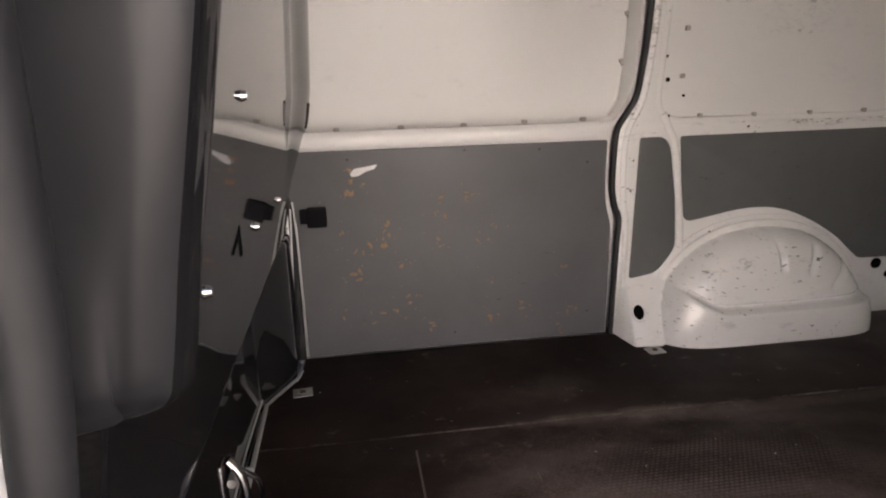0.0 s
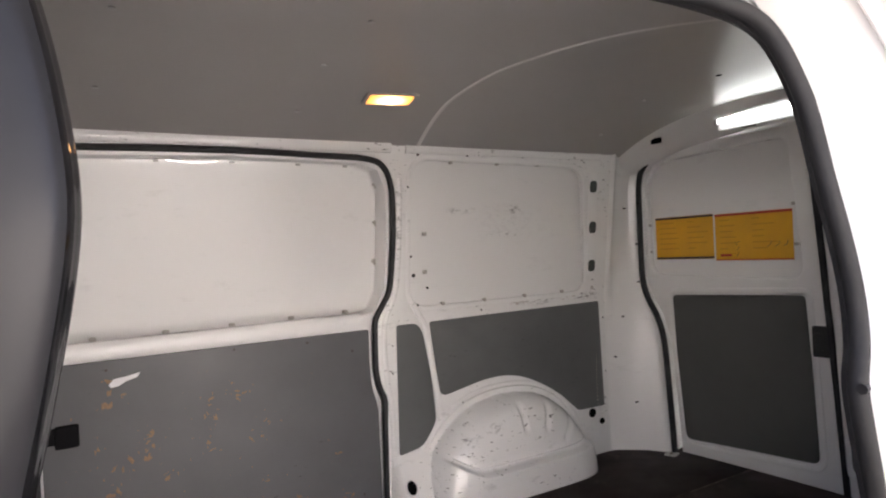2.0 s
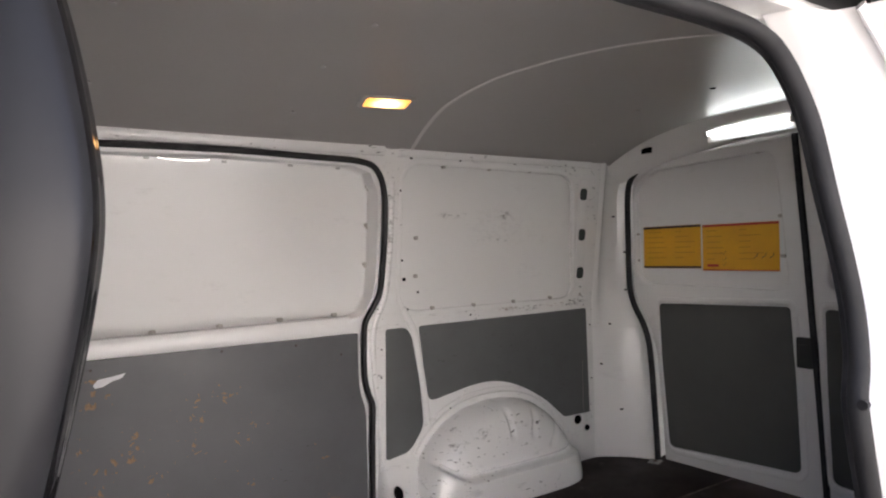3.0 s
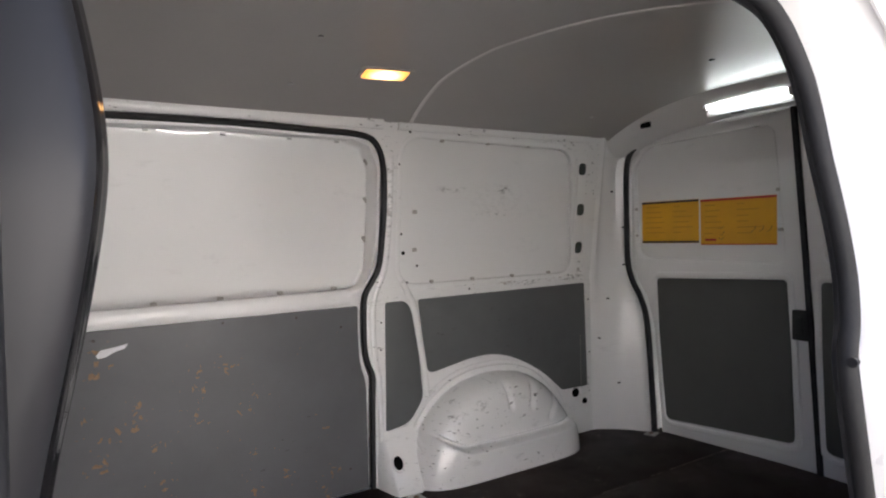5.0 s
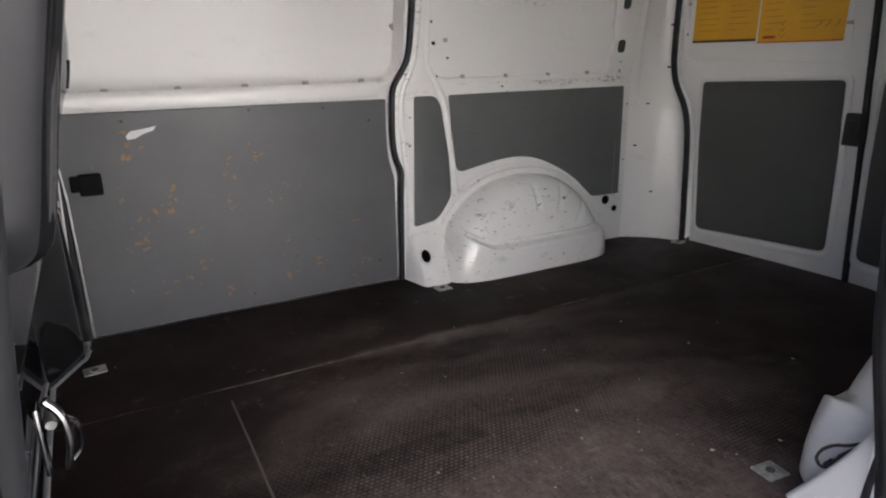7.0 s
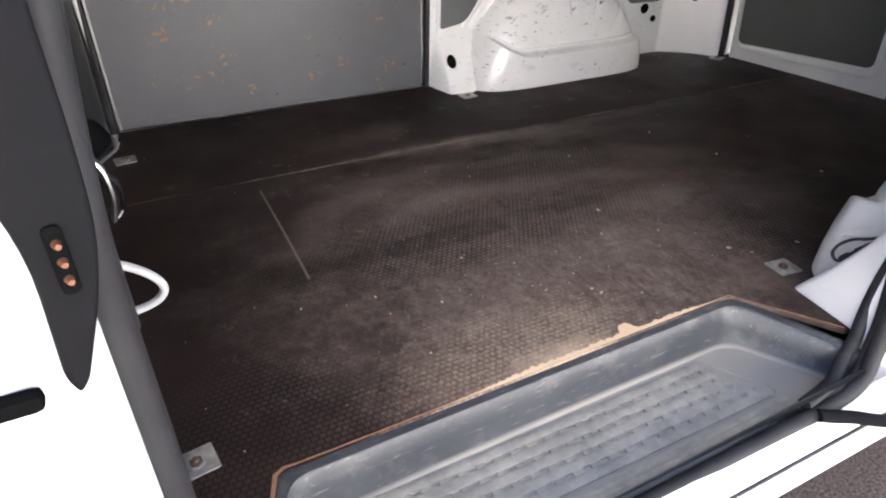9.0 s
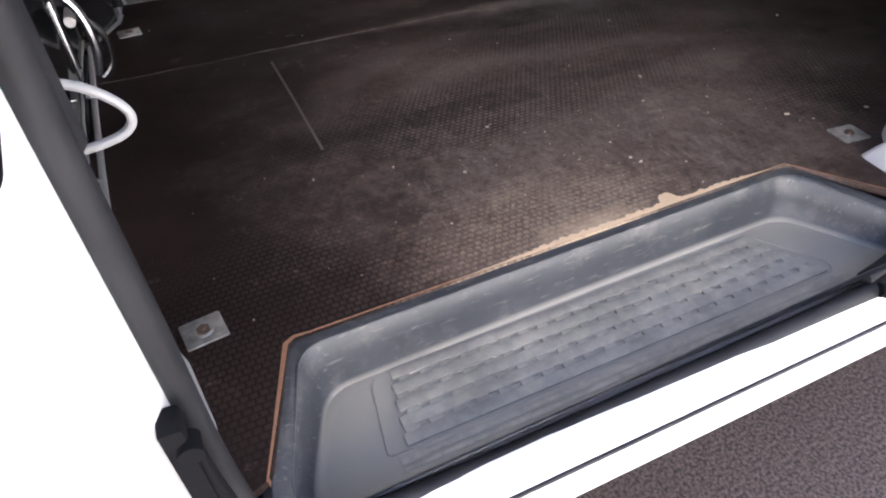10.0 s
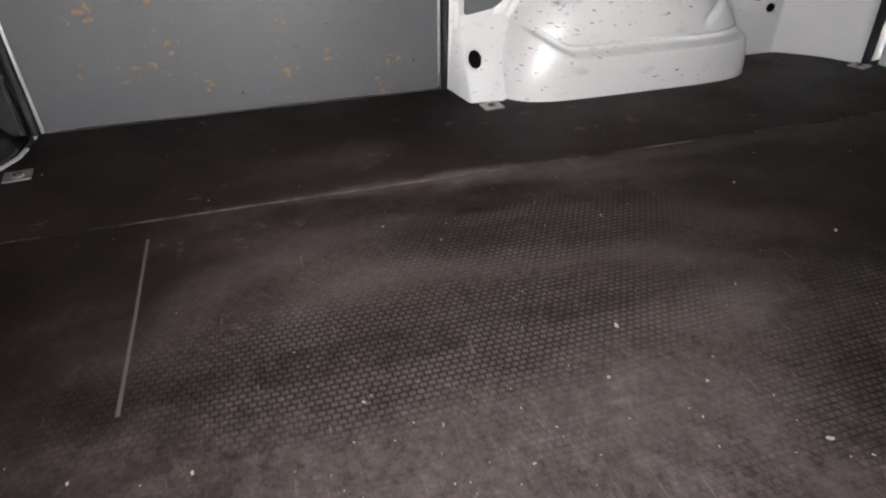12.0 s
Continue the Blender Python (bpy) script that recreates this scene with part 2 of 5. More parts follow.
# grubby patches
for place, size, depth in (((1.30, 0.71, 0), (0.24, 0.09, 1), 0.5), ((1.62, 0.62, 0), (0.26, 0.16, 1), 0.38), ((0.76, 1.37, 0), (0.26, 0.10, 1), 0.12), ((1.10, 0.55, 0), (0.34, 0.14, 1), 0.2), ((1.45, 1.205, 0), (0.70, 0.045, 1), 0.36), ((1.00, 1.235, 0), (0.50, 0.040, 1), 0.45), ((0.86, 1.42, 0), (0.16, 0.11, 1), 0.14), ((0.75, 0.98, 0), (0.36, 0.16, 1), 0.12)):
    grime = n.ramp(n.math("ADD", n.math("MULTIPLY", n.near(place, size), 0.5), n.noise(11.0, 8.0, 0.78)), [(0.60, 0.0), (0.86, 1.0)])
    base = n.mix(n.math("MULTIPLY", grime, 0.5 * depth), base, (0.36, 0.295, 0.25))
# darker strip beside the bulkhead, darker area towards the tail, then blotches and brushed streaks of dust
dark_strip = n.ramp(n.math("ADD", n.near((0.20, 0.86, 0), (0.42, 0.55, 1)), n.math("MULTIPLY", n.noise(6.0, 6.0, 0.7), 0.5)), [(0.42, 0.0), (0.85, 0.25)])
base = n.mix(dark_strip, base, (0.015, 0.0098, 0.0082))
base = n.mix(n.ramp(n.math("ADD", n.near((1.95, 1.00, 0), (0.95, 0.62, 1)), n.math("MULTIPLY", n.noise(4.0, 6.0, 0.7), 0.5)), [(0.36, 0.0), (0.80, 0.5)]), base, (0.020, 0.0135, 0.0115))
smear = n.math("MULTIPLY", n.ramp(n.noise(20.0, 10.0, 0.84, (1.0, 0.8, 1.0, 0.0, 0.0, 0.5)), [(0.47, 0.0), (0.66, 1.0)]), n.ramp(n.near((0.90, 0.52, 0), (0.75, 0.52, 1)), [(0.05, 0.0), (0.6, 1.0)]))
base = n.mix(n.math("MULTIPLY", smear, 0.50), base, (0.27, 0.215, 0.18))
brush = n.math("MULTIPLY", n.ramp(n.noise(55.0, 6.0, 0.75, (1.0, 0.22, 1.0, 0.0, 0.0, -0.15)), [(0.50, 0.0), (0.68, 1.0)]), n.ramp(n.near((0.92, 0.46, 0), (0.50, 0.30, 1)), [(0.05, 0.0), (0.6, 1.0)]))
base = n.mix(n.math("MULTIPLY", brush, 0.24), base, (0.32, 0.255, 0.21))
# wire-mesh print, rubbed away beside the step
bare = n.ramp(n.math("ADD", n.near((0.76, 0.39, 0), (0.42, 0.20, 1)), n.math("MULTIPLY", n.noise(7.0, 5.0, 0.7), 0.5)), [(0.50, 1.0), (0.95, 0.25)])
spots = n.math("MAXIMUM", n.near((0.85, 0.76, 0), (0.62, 0.16, 1)), n.math("MAXIMUM", n.near((1.72, 0.48, 0), (0.50, 0.36, 1)), n.math("MAXIMUM", n.near((1.15, 1.00, 0), (0.40, 0.14, 1)), n.near((0.24, 0.34, 0), (0.24, 0.26, 1)))))
sharp = n.ramp(n.math("ADD", spots, n.math("MULTIPLY", n.noise(5.0, 7.0, 0.7), 0.8)), [(0.38, 0.08), (0.85, 1.0)])
mesh_show = n.math("MULTIPLY", sharp, bare)
base = n.mix(n.math("MULTIPLY", n.math("MULTIPLY", mesh_line, mesh_show), 0.66), base, (0.008, 0.0052, 0.0045))
# film worn through to pale wood along the step, in blotches and fibres
blot = n.math("ADD", n.math("MULTIPLY", n.near((0.70, 0.36, 0), (0.40, 0.20, 1)), 0.62), n.math("MULTIPLY", n.noise(15.0, 9.0, 0.82, (1.0, 1.5, 1.0, 0.0, 0.0, 0.6)), 1.15))
patch = n.math("MULTIPLY", n.ramp(blot, [(0.72, 0.0), (1.0, 0.72)]), n.ramp(n.noise(110.0, 7.0, 0.85), [(0.40, 0.05), (0.62, 1.0)]))
patch = n.math("MULTIPLY", patch, n.math("SUBTRACT", 1.0, n.math("MULTIPLY", mesh_line, 0.6)))
base = n.mix(patch, base, (0.41, 0.315, 0.23))
bald = n.math("ADD", n.math("MULTIPLY", n.near((0.74, 0.322, 0), (0.26, 0.10, 1)), 0.70), n.math("MULTIPLY", n.noise(34.0, 9.0, 0.85), 0.7))
base = n.mix(n.ramp(bald, [(0.70, 0.0), (1.0, 0.65)]), base, (0.50, 0.385, 0.27))
for turn in (1.15, -0.4, 2.2):
    stroke = n.ramp(n.noise(110.0, 3.0, 0.6, (1.0, 0.10, 1.0, 0.0, 0.0, turn)), [(0.685, 0.0), (0.75, 1.0)])
    base = n.mix(n.math("MULTIPLY", n.math("MULTIPLY", stroke, n.ramp(veil, [(0.6, 0.1), (1.0, 1.0)])), 0.42), base, (0.36, 0.29, 0.23))
# dust in the board joint
seam = n.math("LESS_THAN", n.math("ABSOLUTE", n.math("SUBTRACT", split.outputs["Y"], 1.2395)), 0.0042)
seam = n.math("MULTIPLY", seam, n.ramp(n.noise(6.0, 6.0, 0.75), [(0.46, 0.0), (0.62, 1.0)]))
base = n.mix(n.math("MULTIPLY", seam, 0.42), base, (0.36, 0.31, 0.27))
n.colour(base)
n.rough(n.ramp(n.noise(5.0, 6.0), [(0.3, 0.48), (0.8, 0.72)]))
n.bump(n.math("ADD", n.math("MULTIPLY", mesh_line, mesh_show), n.math("MULTIPLY", n.noise(160.0, 3.0), 0.35)), 0.7, 0.0012)

TRAY = material("scuffed_grey_step_plastic", (0.095, 0.102, 0.112), 0.42, 0.0, 0.0, 0.45)
n = Nodes(TRAY)
base = n.mix(n.ramp(n.noise(6.0, 6.0, 0.65), [(0.3, 0.0), (0.75, 1.0)]), (0.036, 0.040, 0.046), (0.070, 0.075, 0.082))
scr = n.math("MAXIMUM", n.ramp(n.noise(60.0, 4.0, 0.7, (0.25, 1.0, 1.0, 0.0, 0.0, 0.9)), [(0.66, 0.0), (0.71, 0.6)]), n.ramp(n.noise(190.0, 3.0, 0.7, (0.10, 1.0, 0.6, 0.0, 0.3, 0.1)), [(0.60, 0.0), (0.72, 0.9)]))
# dust, laid on paler over the well floor to stand in for skylight from above
dust_lift = n.math("MAXIMUM", n.math("MULTIPLY", n.ramp(n.noise(14.0, 6.0, 0.7), [(0.52, 0.0), (0.75, 1.0)]), 0.22), n.ramp(n.near((0.74, 0.19, -0.088), (0.80, 0.30, 0.019)), [(0.05, 0.0), (0.42, 0.95)]))
base = n.mix(n.math("MULTIPLY", dust_lift, 0.80), base, (0.42, 0.395, 0.335))
base = n.mix(n.math("MULTIPLY", scr, 0.42), base, (0.36, 0.345, 0.31))
n.colour(base)
n.rough(n.ramp(n.noise(12.0, 5.0), [(0.3, 0.28), (0.8, 0.46)]))
n.bump(n.noise(420.0, 2.0), 0.2, 0.0005)

TREAD = material("dusty_grey_treads", (0.16, 0.165, 0.17), 0.5, 0.0, 0.0, 0.4)
n = Nodes(TREAD)
n.colour(n.mix(n.ramp(n.noise(18.0, 6.0, 0.7), [(0.35, 0.0), (0.7, 1.0)]), (0.26, 0.248, 0.215), (0.45, 0.425, 0.355)))

GROUND = material("speckled_tarmac", (0.07, 0.062, 0.06), 0.9)
n = Nodes(GROUND)
fine = n.noise(130.0, 3.0, 0.75)
n.colour(n.mix(n.ramp(n.noise(1.5, 5.0), [(0.3, 0.0), (0.8, 1.0)]), n.mix(n.ramp(fine, [(0.38, 0.0), (0.66, 1.0)]), (0.018, 0.013, 0.012), (0.150, 0.112, 0.098)),
               n.mix(n.ramp(fine, [(0.38, 0.0), (0.66, 1.0)]), (0.020, 0.015, 0.014), (0.165, 0.126, 0.112))))
n.bump(fine, 0.8, 0.006)

YELLOW = material("yellow_printed_card", (0.80, 0.42, 0.02), 0.45)
n = Nodes(YELLOW)
n.colour(n.mix(n.ramp(n.noise(12.0, 4.0), [(0.3, 0.0), (0.8, 1.0)]), (0.82, 0.44, 0.02), (0.72, 0.37, 0.025)))
RED = material("red_print", (0.50, 0.05, 0.03), 0.5)
INK = material("dark_print", (0.05, 0.035, 0.03), 0.5)
FAINT = material("faint_brown_print", (0.60, 0.30, 0.02), 0.5)


def glowing(name, colour, strength):
    m = material(name, colour, 0.4)
    b = m.node_tree.nodes["Principled BSDF"]
    b.inputs["Emission Color"].default_value = (*colour, 1)
    b.inputs["Emission Strength"].default_value = strength
    return m


LED = glowing("cool_white_led_diffuser", (0.95, 1.0, 0.97), 3.0)
AMBER = glowing("warm_courtesy_lamp_lens", (1.0, 0.50, 0.15), 1.0)
n = Nodes(AMBER)
core = n.near((1.072, 1.380, 1.40), (0.075, 0.06, 0.08))
n.link(n.mix(n.ramp(core, [(0.15, 0.0), (0.6, 1.0)]), (1.0, 0.36, 0.07), (1.0, 0.58, 0.22)), n.b.inputs["Emission Color"])
n.link(n.math("ADD", 0.32, n.math("MULTIPLY", n.ramp(core, [(0.2, 0.0), (0.8, 1.0)]), 1.1)), n.b.inputs["Emission Strength"])

# ---- building tools ----


def thing(name, label, category, group="", kind="", at=(0, 0, 0)):
    ob = new(name)
    ob.empty_display_size = 0.05
    ob.location = at
    return tagged(ob, label, category, group, kind)


def part(name, bm, mat, parent=None, label="", smooth=35):
    me = bpy.data.meshes.new(name)
    if smooth:
        for f in bm.faces:
            f.smooth = True
        for e in bm.edges:
            if len(e.link_faces) == 2 and e.calc_face_angle(0) > radians(smooth):
                e.smooth = False
    bm.to_mesh(me)
    bm.free()
    me.materials.append(mat)
    ob = new(name, me)
    if parent:
        ob.parent = parent
        ob.matrix_parent_inverse = Matrix.Translation(parent.location).inverted() if parent.parent is None else Matrix()
    if label:
        ob["label"] = label
    return ob


def rounded(pts, r, steps=5):
    """A closed outline with its corners rounded; r: one radius, or one a corner."""
    out, k = [], len(pts)
    for i, p in enumerate(pts):
        p, a, b = Vector(p), Vector(pts[i - 1]), Vector(pts[(i + 1) % k])
        ri = r[i] if isinstance(r, (list, tuple)) else r
        da, db = (a - p), (b - p)
        cut = min(ri, da.length * 0.49, db.length * 0.49)
        if cut < 1e-4:
            out.append(tuple(p))
            continue
        s, e = p + da.normalized() * cut, p + db.normalized() * cut
        for j in range(steps + 1):
            t = j / steps
            q = s * (1 - t) ** 2 + p * 2 * t * (1 - t) + e * t * t
            out.append(tuple(q))
    return out


def plate(outer, holes=(), thick=0.01, bevel=0.002, cuts_u=(), cuts_v=()):
    """A flat plate in u (x) and v (z), from y = 0 to y = thick, with holes through it and rounded edges."""
    cu = bpy.data.curves.new("outline", "CURVE")
    cu.dimensions, cu.fill_mode = "2D", "BOTH"
    cu.extrude, cu.bevel_depth, cu.bevel_resolution, cu.offset = thick / 2 - bevel, bevel, 2, -bevel
    for pts in (outer, *holes):
        sp = cu.splines.new("POLY")
        sp.points.add(len(pts) - 1)
        for q, (u, v) in zip(sp.points, pts):
            q.co = (u, v, 0, 1)
        sp.use_cyclic_u = True
    tmp = new("outline", cu)
    dg = bpy.context.evaluated_depsgraph_get()
    me = bpy.data.meshes.new_from_object(tmp.evaluated_get(dg))
    bpy.data.objects.remove(tmp)
    bm = bmesh.new()
    bm.from_mesh(me)
    bpy.data.meshes.remove(me)
    bpy.data.curves.remove(cu)
    bmesh.ops.remove_doubles(bm, verts=bm.verts, dist=1e-5)
    for v in bm.verts:
        v.co = (v.co.x, thick / 2 - v.co.z, v.co.y)
    for cuts, no, axis in ((cuts_u, (1, 0, 0), 0), (cuts_v, (0, 0, 1), 2)):
        for c in cuts:
            co = [0, 0, 0]
            co[axis] = c
            bmesh.ops.bisect_plane(bm, geom=bm.verts[:] + bm.edges[:] + bm.faces[:], plane_co=co, plane_no=no, dist=1e-5)
    bmesh.ops.recalc_face_normals(bm, faces=bm.faces)
    return bm


def warp(bm, fn):
    for v in bm.verts:
        v.co = fn(*v.co)
    bmesh.ops.recalc_face_normals(bm, faces=bm.faces)
    return bm


def smoothed(pts, closed=False, per=6):
    """A soft curve through the points."""
    pts = [Vector(p) for p in pts]
    k, out = len(pts), []
    for i in range(k if closed else k - 1):
        a = pts[i - 1] if closed or i > 0 else pts[0]
        b, c = pts[i], pts[(i + 1) % k]
        d = pts[(i + 2) % k] if closed or i + 2 < k else pts[-1]
        for j in range(per):
            t = j / per
            out.append(0.5 * ((2 * b) + (c - a) * t + (2 * a - 5 * b + 4 * c - d) * t * t + (3 * b - a - 3 * c + d) * t ** 3))
    if not closed:
        out.append(pts[-1])
    return out


def tube(pts, ra, rb=None, closed=False, sides=10, up=(0, 1, 0), caps=True):
    """A bar of oval section along the points; ra lies along up, rb across it."""
    rb = rb or ra
    bm, rings, k = bmesh.new(), [], len(pts)
    pts = [Vector(p) for p in pts]
    for i, p in enumerate(pts):
        a = pts[i - 1] if closed or i > 0 else p
        b = pts[(i + 1) % k] if closed or i + 1 < k else p
        d = (b - a).normalized()
        u = Vector(up) - d * d.dot(Vector(up))
        u = u.normalized() if u.length > 1e-4 else d.orthogonal().normalized()
        w = d.cross(u)
        rings.append([bm.verts.new(p + u * (ra * math.cos(t)) + w * (rb * math.sin(t))) for t in (2 * math.pi * j / sides for j in range(sides))])
    for i in range(k if closed else k - 1):
        r, q = rings[i], rings[(i + 1) % k]
        for j in range(sides):
            bm.faces.new((r[j], r[(j + 1) % sides], q[(j + 1) % sides], q[j]))
    if caps and not closed:
        bm.faces.new(rings[0][::-1])
        bm.faces.new(rings[-1])
    bmesh.ops.recalc_face_normals(bm, faces=bm.faces)
    return bm


def loft(rows, closed_rows=False):
    """A skin over rows of points."""
    bm = bmesh.new()
    vs = [[bm.verts.new(p) for p in row] for row in rows]
    m = len(rows[0])
    for i in range(len(rows) - 1):
        for j in range(m if closed_rows else m - 1):
            bm.faces.new((vs[i][j], vs[i][(j + 1) % m], vs[i + 1][(j + 1) % m], vs[i + 1][j]))
    bmesh.ops.recalc_face_normals(bm, faces=bm.faces)
    return bm


def thicken(bm, d):
    """Gives a skin a thickness, away from its outer side."""
    bmesh.ops.solidify(bm, geom=bm.faces[:], thickness=d)
    bmesh.ops.recalc_face_normals(bm, faces=bm.faces)
    return bm


def block(size, bevel=0.002, at=(0, 0, 0), segments=2):
    bm = bmesh.new()
    bmesh.ops.create_cube(bm, size=1)
    bmesh.ops.scale(bm, vec=size, verts=bm.verts)
    if bevel:
        bmesh.ops.bevel(bm, geom=bm.edges[:], offset=bevel, segments=segments, profile=0.6, affect="EDGES")
    bmesh.ops.translate(bm, vec=at, verts=bm.verts)
    return bm


def disc(r, depth, at, axis="z", sides=14, dome=0.0):
    bm = bmesh.new()
    bmesh.ops.create_cone(bm, cap_ends=True, segments=sides, radius1=r, radius2=r * (1 - dome), depth=depth)
    turn = {"z": Matrix(), "x": Matrix.Rotation(radians(90), 4, "Y"), "y": Matrix.Rotation(radians(90), 4, "X")}[axis]
    bmesh.ops.transform(bm, matrix=Matrix.Translation(at) @ turn, verts=bm.verts)
    return bm


def joined(*bms):
    out = bmesh.new()
    for b in bms:
        me = bpy.data.meshes.new("join")
        b.to_mesh(me)
        b.free()
        out.from_mesh(me)
        bpy.data.meshes.remove(me)
    return out


def ease(a, b, x):
    t = min(1, max(0, (x - a) / (b - a)))
    return t * t * (3 - 2 * t)


def table(x, rows):
    """Reads a value off rows of (x, value)."""
    if x <= rows[0][0]:
        return rows[0][1]
    for (a, p), (b, q) in zip(rows, rows[1:]):
        if x <= b:
            return p + (q - p) * (x - a) / (b - a)
    return rows[-1][1]


# ---- plan of the load space: x to the tail, y across to the far side, z up from the load floor ----
MID = 0.955


def far_y(z):
    return 1.757 if z < 0.70 else 1.757 - 0.17 * (z - 0.70)


def frame_y(z):
    return 1.742 if z < 0.70 else 1.742 - 0.135 * (z - 0.70)


def skin_y(z):
    return 1.86 - 0.18 * (z - 0.725)


def near_y(z):
    return 0.155 if z < 0.70 else 0.155 + 0.17 * (z - 0.70)


def roof_z(y):
    return 1.437 - 0.114 * (abs(y - MID) / 0.70) ** 3


def tail_x(y, z):
    return 2.478 + 0.030 * (1 - min(1, abs(y - 0.92) / 0.75) ** 2) + 0.05 * max(0, 1 - z / 0.7) * (1 - min(1, abs(y - 0.92) / 0.8))


GRID_V = [0.1, 0.2, 0.3, 0.4, 0.5, 0.6, 0.70, 0.8, 0.9, 1.0, 1.1, 1.2]

# ---- ground and outer shell ----
gm = bmesh.new()
bmesh.ops.create_grid(gm, x_segments=40, y_segments=40, size=400)
for v in gm.verts:
    v.co.z = -0.60
tagged(part("ground", gm, GROUND, smooth=0), "brown-grey speckled tarmac under and beside the van", "ground", kind="structure")

# unseen slab and wall, added only to bounce sunlight into the load space
BOUNCE_PAVING = material("grey_bounce_paving", (0.23, 0.22, 0.21), 0.85)
n = Nodes(BOUNCE_PAVING)
n.colour(n.mix(n.ramp(n.noise(0.8, 6.0), [(0.3, 0.0), (0.75, 1.0)]), (0.20, 0.195, 0.185), (0.25, 0.245, 0.235)))
BOUNCE_WALL = material("pale_bounce_wall", (0.55, 0.54, 0.52), 0.9)
n = Nodes(BOUNCE_WALL)
n.colour(n.mix(n.ramp(n.noise(0.6, 6.0), [(0.3, 0.0), (0.75, 1.0)]), (0.40, 0.395, 0.385), (0.50, 0.493, 0.48)))
tagged(part("bounce_paving", block((30.0, 5.6, 0.02), 0.004, (0.8, -4.4, -0.586)), BOUNCE_PAVING), "unseen grey slab added to bounce sunlight up into the van", "paving", kind="structure")
tagged(part("bounce_wall", block((30.0, 0.3, 5.0), 0.02, (0.8, -7.4, 1.9)), BOUNCE_WALL), "unseen pale wall added to bounce sunlight in through the door opening", "wall", kind="structure")

shell = thing("van_shell", "white painted outer panels of a panel van", "van", kind="structure")
part("roof_panel", block((3.6, 1.62, 0.03), 0.012, (0.85, 0.955, 1.475)), WHITE, shell)
part("far_outer_panel", block((3.6, 0.03, 1.9), 0.012, (0.85, 1.935, 0.52)), WHITE, shell)
part("tail_outer_panel", block((0.03, 1.85, 1.85), 0.012, (2.68, 0.97, 0.55)), WHITE, shell)
part("front_closure", block((0.03, 1.85, 1.85), 0.012, (-0.92, 0.97, 0.55)), WHITE, shell)
part("underfloor", block((3.5, 1.75, 0.03), 0.005, (0.85, 0.99, -0.24)), BLACK, shell)

# ---- load floor ----
floor = thing("floor", "worn dark brown mesh-faced plywood load floor", "floor", kind="structure")
JOINT = 1.238
near_board = rounded([(0.02, 0.35), (0.10, 0.30), (0.140, 0.112), (0.182, 0.118), (0.249, 0.306), (1.140, 0.318), (1.250, 0.150), (1.268, 0.150), (1.300, 0.250), (2.50, 0.250), (2.60, 0.60), (2.60, JOINT - 0.0012), (0.022, JOINT - 0.0012), (0.020, 0.9)],
                     [0.0, 0.01, 0.004, 0.02, 0.012, 0.012, 0.02, 0.004, 0.01, 0, 0, 0, 0, 0], 4)
far_board = [(0.022, JOINT + 0.0012), (2.60, JOINT + 0.0012), (2.55, 1.60), (2.30, 1.80), (1.17, 1.80), (1.17, 1.749), (0.125, 1.749), (0.112, 1.60), (0.032, 1.47)]


def lay(bm, top):
    """Lays a plate flat with its upper side at top."""
    return warp(bm, lambda x, y, z: (x, z, top - y))


part("floor_board", lay(plate(near_board, (), 0.012, 0.0012), 0.0), FLOOR, floor)
part("floor_board", lay(plate(far_board, (), 0.012, 0.0012), 0.0), FLOOR, floor)
part("steel_subfloor", lay(plate([(-0.02, 0.36), (0.10, 0.33), (0.245, 0.33), (1.14, 0.34), (1.27, 0.27), (2.62, 0.2), (2.62, 1.83), (-0.02, 1.83)], (), 0.02, 0.002), -0.0135), WHITE, floor)

# bare, broken plywood along the step cut-out
edge_pts = [(0.180, 0.120), (0.194, 0.158), (0.247, 0.302), (0.258, 0.3085)] + [(0.26 + 0.88 * i / 264, 0.3085 + 0.012 * i / 264) for i in range(1, 264)] + [(1.139, 0.319), (1.147, 0.310), (1.250, 0.156)]
rim_in, rim_out = [], []
for i, (x, y) in enumerate(edge_pts):
    a, b = Vector(edge_pts[max(0, i - 1)]), Vector(edge_pts[min(len(edge_pts) - 1, i + 1)])
    d = (b - a).normalized()
    nrm = Vector((-d.y, d.x))
    w = 0.0016 + 0.0018 * abs(noise.noise((x * 60, y * 40, 0)))
    broken = ease(0.50, 0.70, x) * (1 - ease(0.98, 1.12, x)) if y > 0.3 else 0.1
    w += 0.006 * (1 - ease(0.0, 0.05, abs(x - 0.235)))
    w += broken * (0.0045 + 0.008 * abs(noise.noise((x * 55, 3, 0))) + 0.007 * abs(noise.noise((x * 190, 7, 0))))
    w += 0.020 * ease(0.868, 0.885, x) * (1 - ease(0.90, 0.915, x)) if y > 0.3 else 0
    rim_in.append((x + nrm.x * w, y + nrm.y * w, 0.0006))
    rim_out.append((x, y, 0.0004))
em = loft([rim_in, rim_out, [(x, y, -0.012) for x, y, z in rim_out]])
part("bare_edge", em, BARE, floor, "bare splintered plywood along the step edge", smooth=20)

# a straight pale score across the floor, and one lengthwise seam of dust
sc = plate(rounded([(0.4195, 0.739), (0.4250, 0.741), (0.4262, 0.95), (0.4258, 1.172), (0.4205, 1.170), (0.4212, 0.95)], 0.001, 2), (), 0.0008, 0.0002)
part("score_mark", lay(sc, 0.0007), material("dusty_score", (0.15, 0.125, 0.11), 0.8), floor, "pale straight score in the film")


